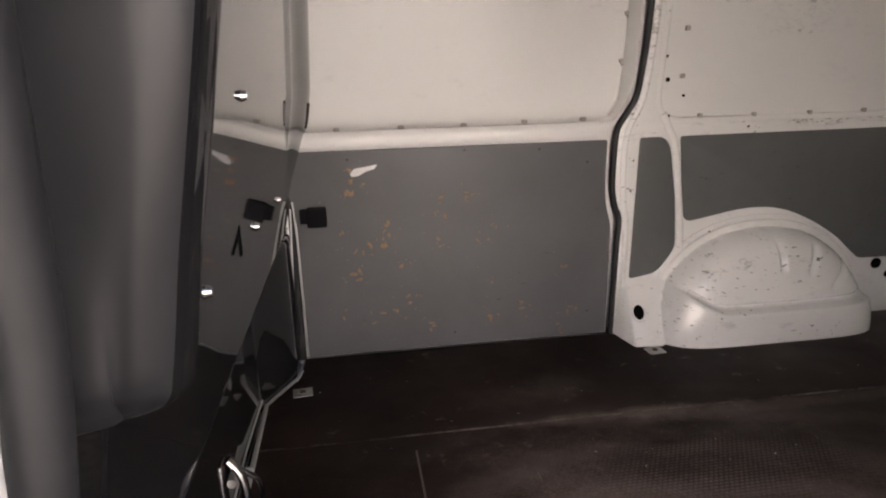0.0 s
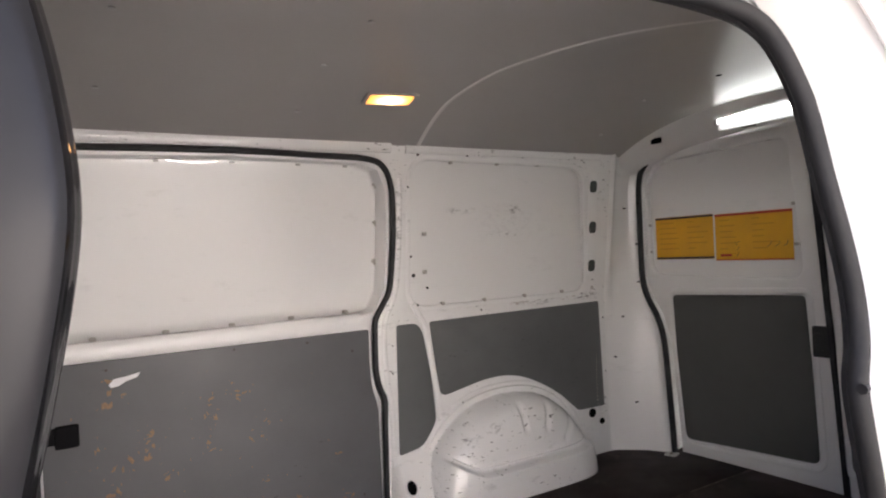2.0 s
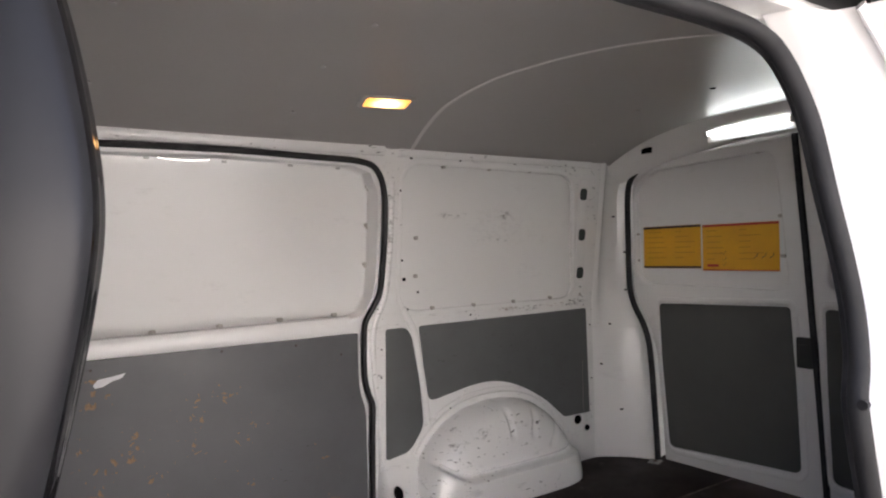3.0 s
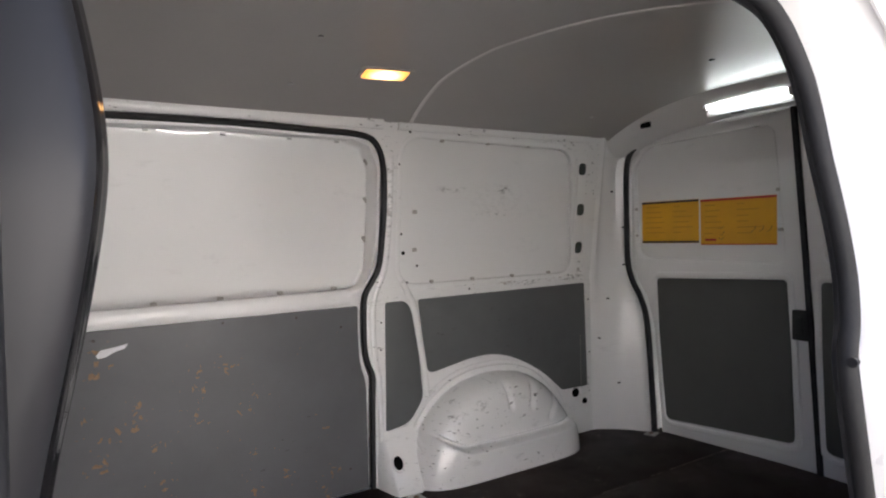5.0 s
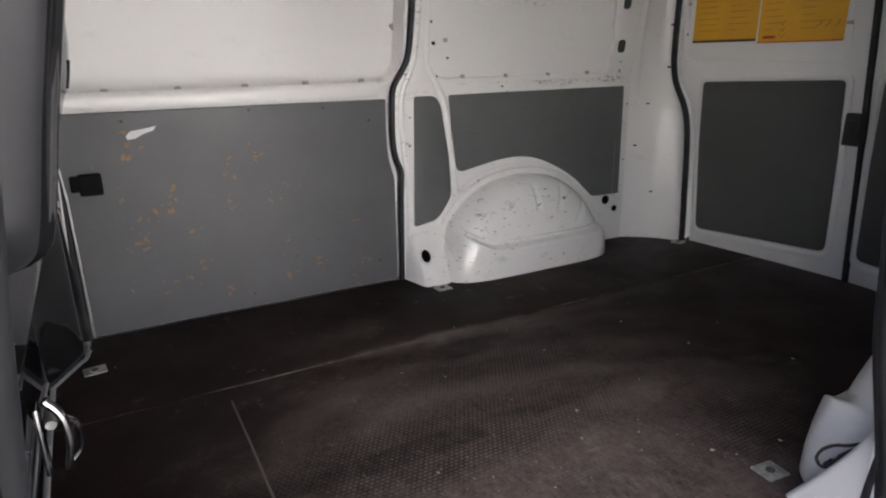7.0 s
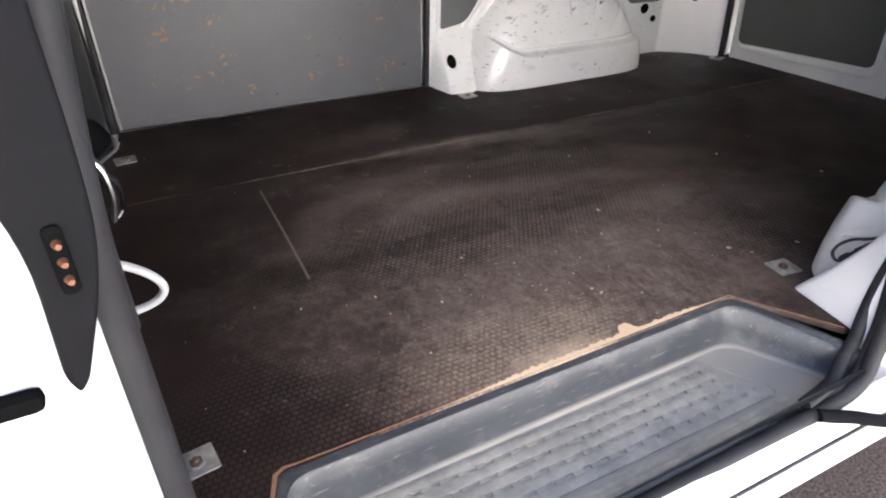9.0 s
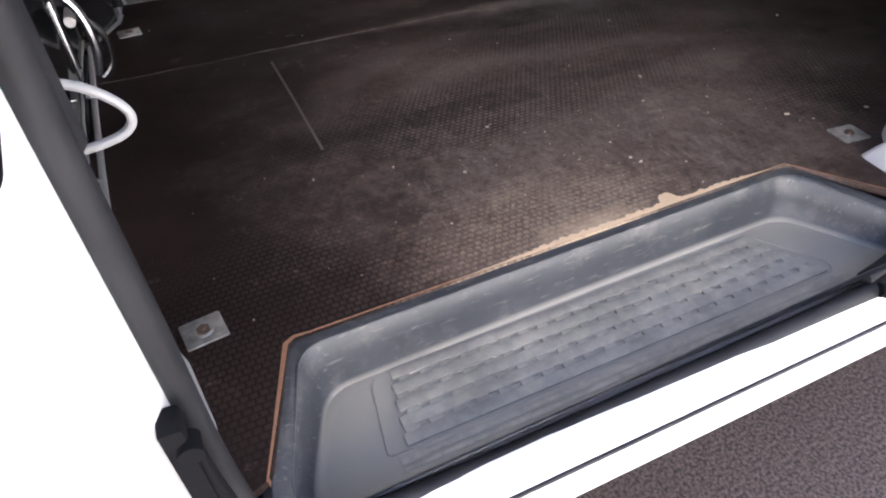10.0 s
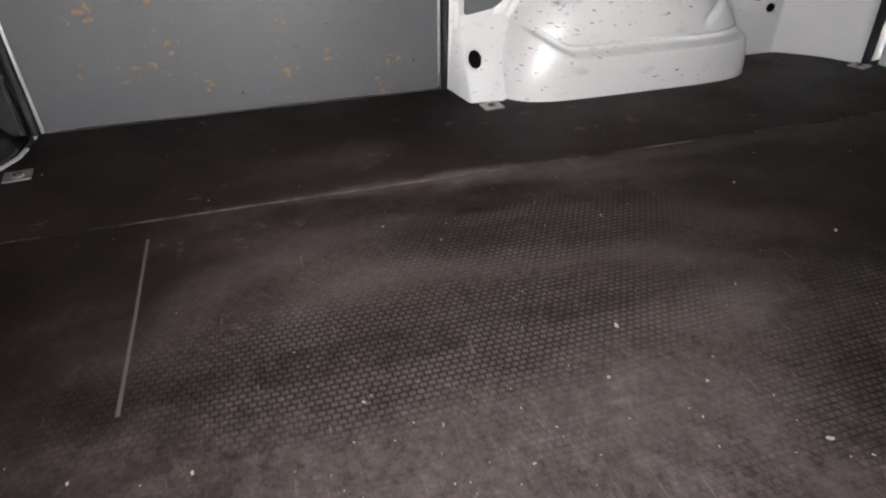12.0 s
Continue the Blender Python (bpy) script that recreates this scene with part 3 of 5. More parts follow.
# ---- far side: body frame, seal, closed sliding door ----
SEAL_FAR = [(0.118, 0.0), (0.118, 0.40), (0.112, 0.52), (0.06, 0.70), (0.03, 0.85), (0.03, 1.20), (0.075, 1.262), (0.30, 1.272), (0.67, 1.275), (0.95, 1.268), (1.10, 1.263), (1.168, 1.238), (1.203, 1.160),
            (1.213, 1.02), (1.211, 0.88), (1.203, 0.80), (1.182, 0.755), (1.156, 0.705), (1.149, 0.65), (1.147, 0.52), (1.158, 0.455), (1.176, 0.405), (1.172, 0.30), (1.166, 0.0)]
wall_far = thing("wall_far", "white painted steel body side of the van with pressed pillars", "wall", kind="structure")
door_hole = [(x + 0.004, z) for x, z in SEAL_FAR]
door_hole[0], door_hole[-1] = (0.118, -0.03), (1.170, -0.03)
win = rounded([(1.286, 0.730), (2.150, 0.728), (2.150, 0.80), (2.104, 1.256), (1.282, 1.268)], [0.09, 0.07, 0.0, 0.08, 0.09], 7)
wf = plate([(-0.15, -0.05), (2.285, -0.05), (2.285, 0.70), (2.285, 1.36), (-0.15, 1.33)], (door_hole, win), 0.085, 0.008, [0.3, 0.6, 0.9, 1.5, 1.8, 2.1], GRID_V)
part("body_frame", warp(wf, lambda x, y, z: (x, frame_y(z) + y, z)), SCUFFED, wall_far)
qs = loft([[(x, frame_y(z) + 0.024 + 0.006 * math.sin(math.pi * (x - 1.25) / 1.1), z) for x in np.linspace(1.28, 2.30, 14)] for z in np.linspace(0.66, 1.31, 10)])
part("quarter_skin", thicken(qs, 0.004), QUARTER, wall_far, "white painted blank where a window would be")
part("seal", tube(smoothed([(x, far_y(z) - 0.008, z) for x, z in SEAL_FAR], False, 4), 0.012, 0.0105, sides=10), RUBBER, wall_far, "black rubber door seal")
# soft bead round the blanked window
part("window_bead", tube(smoothed([(x, frame_y(z) + 0.004, z) for x, z in rounded([(1.278, 0.722), (2.158, 0.720), (2.110, 1.264), (1.274, 1.276)], 0.09, 6)], True, 1), 0.008, 0.011, True, 8), QUARTER, wall_far)
# lower lining boards
small = rounded([(1.220, 0.198), (1.318, 0.214), (1.378, 0.296), (1.366, 0.46), (1.336, 0.640), (1.312, 0.672), (1.230, 0.672)], [0.012, 0.03, 0.03, 0.05, 0.03, 0.03, 0.012], 4)
part("lining_board", warp(plate(small, (), 0.008, 0.002), lambda x, y, z: (x, frame_y(z) - 0.005 + y, z)), SIDE_LINING, wall_far, "small grey film-faced lining board")
big = rounded([(1.368, 0.672), (1.391, 0.47), (1.404, 0.384), (1.492, 0.400), (1.60, 0.420), (1.70, 0.424), (1.79, 0.405), (1.88, 0.365), (1.99, 0.297), (2.085, 0.214), (2.236, 0.211), (2.226, 0.676)], [0.012, 0.06, 0.03, 0.04, 0.04, 0.04, 0.04, 0.04, 0.05, 0.012, 0.01, 0.008], 4)
part("lining_board", warp(plate(big, (), 0.008, 0.002), lambda x, y, z: (x, frame_y(z) - 0.005 + y, z)), SIDE_LINING, wall_far, "grey film-faced lining board cut round the wheel arch")
for k in range(14):
    part("board_perforation", disc(0.0022, 0.003, (2.196, 1.7365, 0.225 + 0.0165 * k), "y", 8), CLIP, wall_far)
# raised ribs of the pillar, beside the small board
part("pillar_rib", tube(smoothed([(1.300, frame_y(0.74) - 0.002, 0.745), (1.325, 1.738, 0.70), (1.352, 1.737, 0.64), (1.372, 1.736, 0.5), (1.388, 1.736, 0.38), (1.395, 1.737, 0.30)]), 0.007, 0.012), SCUFFED, wall_far)
part("pillar_rib", tube(smoothed([(1.196, 1.738, 0.02), (1.198, 1.738, 0.36), (1.186, 1.738, 0.46), (1.178, 1.738, 0.60), (1.190, 1.738, 0.70), (1.228, frame_y(0.8), 0.80), (1.240, frame_y(1.0), 1.0), (1.238, frame_y(1.2), 1.2)]), 0.006, 0.010), SCUFFED, wall_far)
part("cant_rail", tube([(x, frame_y(1.31) - 0.002, 1.308) for x in (-0.1, 0.5, 1.2)], 0.012, 0.022), SCUFFED, wall_far)
part("cant_rail", tube([(x, frame_y(1.31) + 0.002, 1.303) for x in (1.26, 1.7, 2.2)], 0.011, 0.016), SCUFFED, wall_far)
# dark slots and bolt holes in the frame
strip = rounded([(2.150, 0.795), (2.202, 0.793), (2.188, 1.240), (2.142, 1.240)], 0.012, 4)
part("port_strip", warp(plate(strip, (), 0.006, 0.002, (), [0.9, 1.0, 1.1, 1.2]), lambda x, y, z: (x, frame_y(z) - 0.0040 + y, z)), QUARTER, wall_far, "white raised strip holding the ports")
for k, (x, z) in enumerate(((2.166, 1.176), (2.173, 1.002), (2.178, 0.836))):
    o = rounded([(x - 0.020, z - 0.025), (x + 0.019, z - 0.025), (x + 0.019, z + 0.025), (x - 0.020, z + 0.025)], 0.016, 4)
    part("port", warp(plate(o, (), 0.006, 0.001), lambda x, y, z: (x, frame_y(z) - 0.0060 + y, z)), PORT, wall_far, "dark rounded port in the pillar")
for x, z, r in ((1.30, 0.85, 0.0065), (1.288, 0.92, 0.004), (1.272, 1.17, 0.0045), (1.276, 1.05, 0.003), (1.31, 1.285, 0.0045), (1.52, 1.287, 0.004), (1.78, 1.289, 0.004), (1.98, 1.290, 0.004), (2.02, 1.290, 0.004), (2.10, 1.292, 0.003),
                (1.318, 0.738, 0.005), (1.604, 0.695, 0.0035), (1.36, 0.80, 0.004), (1.212, 0.60, 0.0025), (1.208, 0.50, 0.003), (2.165, 0.188, 0.020), (2.255, 0.36, 0.003), (2.252, 0.60, 0.003), (1.206, 0.31, 0.003), (1.500, 0.345, 0.003)):
    part("bolt_hole", disc(r, 0.005, (x, frame_y(z) - 0.001, z), "y"), HOLE, wall_far)
part("bolt_hole", disc(0.013, 0.005, (2.215, 1.735, 0.145), "y"), HOLE, wall_far)
for x, z in ((1.43, 0.735), (1.62, 0.733), (1.82, 0.733), (2.02, 0.735), (2.19, 0.74), (1.45, 1.262), (1.66, 1.262), (1.86, 1.262), (2.04, 1.262), (1.345, 1.0), (1.35, 0.86)):
    part("clip", block((0.014, 0.012, 0.014), 0.003, (x, frame_y(z) + 0.004, z)), CLIP, wall_far)

# sloped foot of the pillar
foot = loft([[(1.174, 1.752, -0.004), (1.186, 1.690, -0.004), (1.200, 1.624, -0.004), (1.206, 1.617, -0.004), (1.290, 1.608, -0.004), (1.36, 1.66, -0.004)],
             [(1.176, 1.752, 0.05), (1.187, 1.700, 0.05), (1.201, 1.653, 0.05), (1.207, 1.647, 0.05), (1.300, 1.640, 0.05), (1.36, 1.68, 0.05)],
             [(1.179, 1.750, 0.10), (1.189, 1.714, 0.10), (1.201, 1.684, 0.10), (1.207, 1.679, 0.10), (1.306, 1.672, 0.10), (1.36, 1.70, 0.10)],
             [(1.183, 1.748, 0.15), (1.191, 1.728, 0.15), (1.202, 1.713, 0.15), (1.208, 1.709, 0.15), (1.312, 1.704, 0.15), (1.36, 1.72, 0.15)],
             [(1.188, 1.746, 0.20), (1.194, 1.742, 0.20), (1.204, 1.741, 0.20), (1.210, 1.740, 0.20), (1.32, 1.740, 0.20), (1.36, 1.742, 0.20)]])
part("pillar_foot", foot, SCUFFED, wall_far, "sloped scuffed pillar foot")
lean = Matrix.Translation((1.230, 1.676, 0.098)) @ Matrix.Rotation(radians(-32), 4, "X") @ Matrix.Diagonal((0.82, 1, 1.12, 1))
hd = disc(0.024, 0.010, (0, 0, 0), "y", 18)
ring = tube([(0.026 * math.cos(a), -0.003, 0.026 * math.sin(a)) for a in np.linspace(0, 2 * math.pi, 18, endpoint=False)], 0.004, closed=True, sides=6)
for b in (hd, ring):
    bmesh.ops.transform(b, matrix=lean, verts=b.verts)
part("hole_rim", ring, SCUFFED, wall_far)
part("foot_hole", hd, HOLE, wall_far, "dark hole in the pillar foot")


def wheel_arch(name, sign, shift, label, full=1.0):
    """A pressed wheel arch; sign 1 on the far side, -1 mirrored to the near side."""
    low = [0.0, 0.03, 0.06, 0.085, 0.098, 0.104, 0.108, 0.112, 0.116, 0.120, 0.126, 0.134, 0.145]
    cols = []
    for j in range(161):
        u = -math.cos(math.pi * j / 160)
        x = 1.688 + 0.41 * u
        top = 0.380 * math.sqrt(max(0, 1 - abs(u) ** 2.3))
        lift = 0.075 * ease(1.50, 1.31, x)
        zs = [min(top, v + lift * min(1, v / 0.10)) for v in low]
        zs += [min(top, zs[-1]) + max(0, top - zs[-1]) * math.sin(0.5 * math.pi * k / 40) for k in range(1, 41)]
        col = []
        for z in zs:
            r = min(1, (abs(u) ** 2.3 + (z / 0.380) ** 2) ** 0.5)
            edge = 0.985 - 0.062 * ease(0.05, 0.22, z) * full
            rim = max(0, 1 - (r / edge) ** 5)
            crease = 0.112 + lift
            d = 0.010 * ease(1.0, 0.985, r) + 0.142 * rim ** 0.5
            d += 0.034 * (1 - ease(crease - 0.006, crease + 0.006, z)) * ease(0.0, 0.3, rim)
            d -= 0.014 * max(0, 1 - abs(z - crease - 0.012) / 0.012) * ease(0.1, 0.5, rim)
            a = math.atan2(z / 0.372, u)
            for ang in (0.49, 0.365, 0.235):
                bend = abs(a / math.pi - ang)
                d -= 0.014 * max(0, 1 - (bend / 0.016) ** 2) * ease(0.56, 0.66, r) * (1 - ease(0.80, 0.90, r))
            col.append((x + shift, 1.744 - d, z))
        cols.append(col)
    ob = thing(name, label, "wheel arch", "wheel arches", at=(1.69 + shift, 1.7 if sign > 0 else 0.21, 0))
    for piece, rows in (("skirt", [c[:9] for c in cols]), ("dome", [c[8:] for c in cols])):
        bm = loft(rows)
        bmesh.ops.remove_doubles(bm, verts=bm.verts, dist=1e-4)
        bmesh.ops.dissolve_degenerate(bm, edges=bm.edges[:], dist=1e-5)
        if sign < 0:
            for v in bm.verts:
                v.co.y = 2 * MID - v.co.y
        bmesh.ops.recalc_face_normals(bm, faces=bm.faces)
        part(piece, bm, SCUFFED if sign > 0 else WHITE, ob)
    rim = []
    for j in range(49):
        u = -math.cos(math.pi * j / 48)
        y = 1.741 if sign > 0 else 2 * MID - 1.741
        rim.append((1.688 + shift + 0.428 * u, y, 0.388 * math.sqrt(max(0, 1 - abs(u) ** 2.3))))
    part("flange", tube(rim, 0.004, 0.009), SCUFFED if sign > 0 else WHITE, ob)
    return ob


wheel_arch("wheel_arch", 1, 0.0, "scuffed white steel wheel arch with pressed ribs")
wheel_arch("wheel_arch", -1, 0.040, "white steel wheel arch with a black cable loop lying on it", 0.45)

# closed sliding door
door = thing("sliding_door", "closed white sliding door lined with scratched grey board", "door", kind="structure")
d_out = [(0.124, 0.004), (0.124, 0.52), (0.06, 0.70), (0.035, 0.86), (0.035, 1.20), (0.08, 1.258), (0.67, 1.270), (1.09, 1.258), (1.158, 1.234), (1.196, 1.155), (1.205, 1.02), (1.203, 0.88), (1.195, 0.80), (1.174, 0.758), (1.148, 0.705), (1.140, 0.65), (1.138, 0.52), (1.150, 0.455), (1.167, 0.405), (1.163, 0.30), (1.158, 0.004)]
d_win = rounded([(0.08, 0.716), (1.188, 0.722), (1.192, 0.95), (1.182, 1.252), (0.67, 1.262), (0.08, 1.250)], [0.06, 0.085, 0.0, 0.06, 0.0, 0.06], 6)
df = plate(d_out, (d_win,), 0.10, 0.010, [0.3, 0.6, 0.9], GRID_V)
part("door_frame", warp(df, lambda x, y, z: (x, far_y(z) + y, z)), WHITE, door)
ds = loft([[(x, skin_y(z) + 0.010 * math.sin(math.pi * (x - 0.0) / 1.22), z) for x in np.linspace(0.0, 1.23, 16)] for z in np.linspace(0.66, 1.30, 10)])
part("door_skin", thicken(ds, 0.004), WHITE, door, "smooth white inner face of the outer skin")
# polished strip added to give the bright highlight along the skin's top edge
lip = [[(x, skin_y(1.25) - 0.012 + d, z - 0.006 * math.sin(math.pi * (x - 0.49) / 0.15)) for x in np.linspace(0.490, 0.640, 13)] for z, d in ((1.2595, 0.0), (1.257, 0.0010), (1.2545, 0.0014))]
part("head_glint", thicken(loft(lip), 0.002), CHROME, door, "polished strip added to stand in for a highlight on the door skin")
lin = rounded([(0.137, 0.003), (1.150, 0.003), (1.150, 0.39), (1.128, 0.46), (1.124, 0.56), (1.126, 0.668), (0.060, 0.668), (0.10, 0.56), (0.134, 0.46)], [0.004, 0.004, 0.03, 0.04, 0.03, 0.008, 0.01, 0.02, 0.03], 4)
part("lining_board", warp(plate(lin, (), 0.009, 0.002), lambda x, y, z: (x, far_y(z) - 0.007 + y, z)), DOOR_LINING, door, "grey film-faced board with flaked, chipped patches")
part("belt_rail", tube([(0.03, 1.764, 0.694), (0.5, 1.764, 0.694), (1.0, 1.764, 0.696), (1.10, 1.766, 0.698)], 0.016, 0.030, sides=14), WHITE, door)
for x, z in [(0.271, 0.722), (0.474, 0.722), (0.677, 0.723), (0.878, 0.727), (1.078, 0.729), (1.19, 0.91), (1.19, 1.052), (1.185, 1.188), (0.46, 1.256), (0.685, 1.256), (0.90, 1.254), (1.07, 1.252)]:
    if z > 1.2:
        part("clip", block((0.016, 0.006, 0.008), 0.002, (x, skin_y(z) - 0.004, z - 0.002)), WHITE_ROD, door)
        continue
    part("clip", joined(block((0.020, 0.012, 0.012), 0.003, (x, skin_y(z) - 0.010, z)), block((0.008, 0.010, 0.022), 0.002, (x, skin_y(z) - 0.012, z - 0.004))), CLIP, door)
part("lock_cover", joined(block((0.060, 0.030, 0.062), 0.008, (0.196, 1.742, 0.470), 3), block((0.03, 0.02, 0.045), 0.006, (0.160, 1.744, 0.474), 3)), MATT, door, "black plastic lock cover")
for x, z in ((0.66, 0.655), (0.9, 0.648), (1.06, 0.60), (0.62, 0.05), (0.3, 0.64), (1.08, 0.09)):
    part("screw", disc(0.005, 0.003, (x, 1.7495, z), "y", 10, 0.4), INK, door)

# flaked patches on the door board, scattered in a few thick clusters
rnd = random.Random(7)
cm = bmesh.new()
clusters = [(0.29, 0.53, 5), (0.34, 0.57, 2), (0.30, 0.63, 1), (0.59, 0.52, 3), (0.67, 0.50, 4), (0.58, 0.45, 3), (0.57, 0.37, 3), (0.41, 0.42, 4), (0.40, 0.38, 3), (0.27, 0.43, 2), (0.36, 0.37, 2), (0.31, 0.34, 2), (0.31, 0.27, 3), (0.45, 0.29, 2),
            (0.76, 0.42, 2), (0.98, 0.26, 2), (0.75, 0.22, 2), (0.85, 0.12, 3), (1.01, 0.10, 3), (0.48, 0.19, 2), (0.74, 0.09, 3), (0.44, 0.13, 3), (0.25, 0.15, 2), (0.53, 0.085, 4), (0.98, 0.03, 2), (0.36, 0.12, 2), (0.71, 0.37, 2)]


def chip(bm, x, z, r):
    """One ragged flake, a shallow dish in the film."""
    turn, tall = rnd.choice((rnd.gauss(0.0, 0.35), rnd.gauss(1.5, 0.4))), rnd.uniform(0.22, 0.65)
    mid, ring = bm.verts.new((x, 1.7484, z)), []
    for k in range(11):
        a, q = 2 * math.pi * k / 11, r * rnd.uniform(0.35, 1.2)
        u, w = q * math.cos(a), q * tall * math.sin(a)
        ring.append(bm.verts.new((x + u * math.cos(turn) - w * math.sin(turn), 1.7496, z + u * math.sin(turn) + w * math.cos(turn))))
    for k in range(11):
        bm.faces.new((mid, ring[k], ring[(k + 1) % 11]))


for cx, cz, count in clusters:
    for i in range(count + 5):
        big = i < count
        x, z = rnd.gauss(cx, 0.012 if big else 0.030), rnd.gauss(cz, 0.010 if big else 0.030)
        if 0.15 < x < 1.12 and 0.012 < z < 0.65:
            chip(cm, x, z, rnd.uniform(0.0065, 0.0150) if big else rnd.uniform(0.0015, 0.0055))
for i in range(70):
    chip(cm, rnd.uniform(0.16, 1.1), 0.015 + 0.60 * rnd.random() ** 1.4, 0.0012 + 0.003 * rnd.random() ** 3)
tagged(part("flaked_patches", cm, CHIP, door, "small tan patches where the film has chipped off", smooth=0), kind="stuff")

# torn label on the board
lab = plate([(0.305, 0.597), (0.318, 0.612), (0.350, 0.616), (0.389, 0.623), (0.380, 0.610), (0.352, 0.602), (0.330, 0.590), (0.309, 0.588)], (), 0.0008, 0.0002)
tagged(part("paper_label", warp(lab, lambda x, y, z: (x, 1.7488 + y, z)), PAPER), "torn strip of white paper stuck to the grey door board", "label")

# ---- tail corner post and tail doors ----
post = thing("corner_post", "white painted steel rear corner post, scuffed near the floor", "pillar", kind="structure")
SEAL_TAIL = [(1.555, -0.02), (1.555, 0.03), (1.562, 0.166), (1.583, 0.473), (1.615, 0.590), (1.668, 0.680), (1.692, 0.78), (1.694, 1.0), (1.690, 1.19), (1.660, 1.262), (1.60, 1.30), (1.40, 1.335), (1.15, 1.345), (0.95, 1.347)]
rows = []
for z in np.linspace(-0.03, 1.36, 30):
    ys = table(z, [(b, a) for a, b in SEAL_TAIL[:10]])
    inset = 0.012 * ease(0.72, 0.85, z)
    yl = frame_y(z)
    rows.append([(2.255, yl + 0.004, z), (2.285, yl - 0.006, z), (2.335, 0.62 * yl + 0.38 * ys + 0.03, z), (2.40, 0.30 * yl + 0.70 * ys + 0.030 + inset, z), (2.436, ys + 0.030 + inset, z), (2.458, ys + 0.018, z), (2.490, ys + 0.014, z), (2.56, ys + 0.03, z)])
cp = loft(rows)
bmesh.ops.subdivide_edges(cp, edges=cp.edges[:], cuts=1, use_grid_fill=True, smooth=0.4)
part("post_skin", cp, QUARTER, post)
part("scuff_slot", block((0.03, 0.006, 0.006), 0.002, (2.375, 1.672, 0.215)), HOLE, post)
for x, y, z in ((2.30, 1.722, 0.42), (2.33, 1.695, 0.60), (2.33, 1.66, 1.08), (2.42, 1.665, 1.10), (2.42, 1.68, 0.92), (2.41, 1.67, 0.75), (2.31, 1.74, 0.26)):
    part("bolt_hole", disc(0.0035, 0.012, (x, y, z), "y", 8), HOLE, post)
part("seal", tube(smoothed([(2.462, y, z) for y, z in SEAL_TAIL[:11]], False, 4), 0.013, 0.013, up=(1, 0, 0)), RUBBER, post, "black rubber tail door seal")
part("seal", tube(smoothed([(2.462, 2 * 0.92 - y, z) for y, z in SEAL_TAIL[:11]], False, 4), 0.013, 0.013, up=(1, 0, 0)), RUBBER, post, "black rubber tail door seal")

header = thing("tail_header", "white painted steel header above the tail doors", "header", kind="structure")
rows = []
for y in np.linspace(0.20, 1.72, 40):
    zc = roof_z(y)
    drop = 0.075 - 0.012 * ease(1.3, 1.6, y) + 0.02 * ease(0.6, 0.3, y)
    rows.append([(2.30, y, zc + 0.012), (2.335, y, zc - 0.012), (2.36, y, zc - 0.034), (2.41, y, zc - 0.05), (2.455, y, zc - drop), (2.50, y, zc - drop - 0.012), (2.56, y, zc - drop + 0.01)])
part("header_skin", loft(rows), WHITE, header)
part("header_slot", block((0.010, 0.050, 0.024), 0.003, (2.353, 1.488, 1.350)), HOLE, header, "black slot in the header")
for y, w in ((1.14, 0.05),):
    part("striker_recess", block((0.03, w, 0.014), 0.006, (2.455, y, roof_z(y) - 0.078)), BLACK, header)


def gap(z):
    """Where the two tail doors meet."""
    return table(z, [(-0.02, 0.889), (0.5, 0.899), (0.8, 0.912), (1.345, 0.952)])


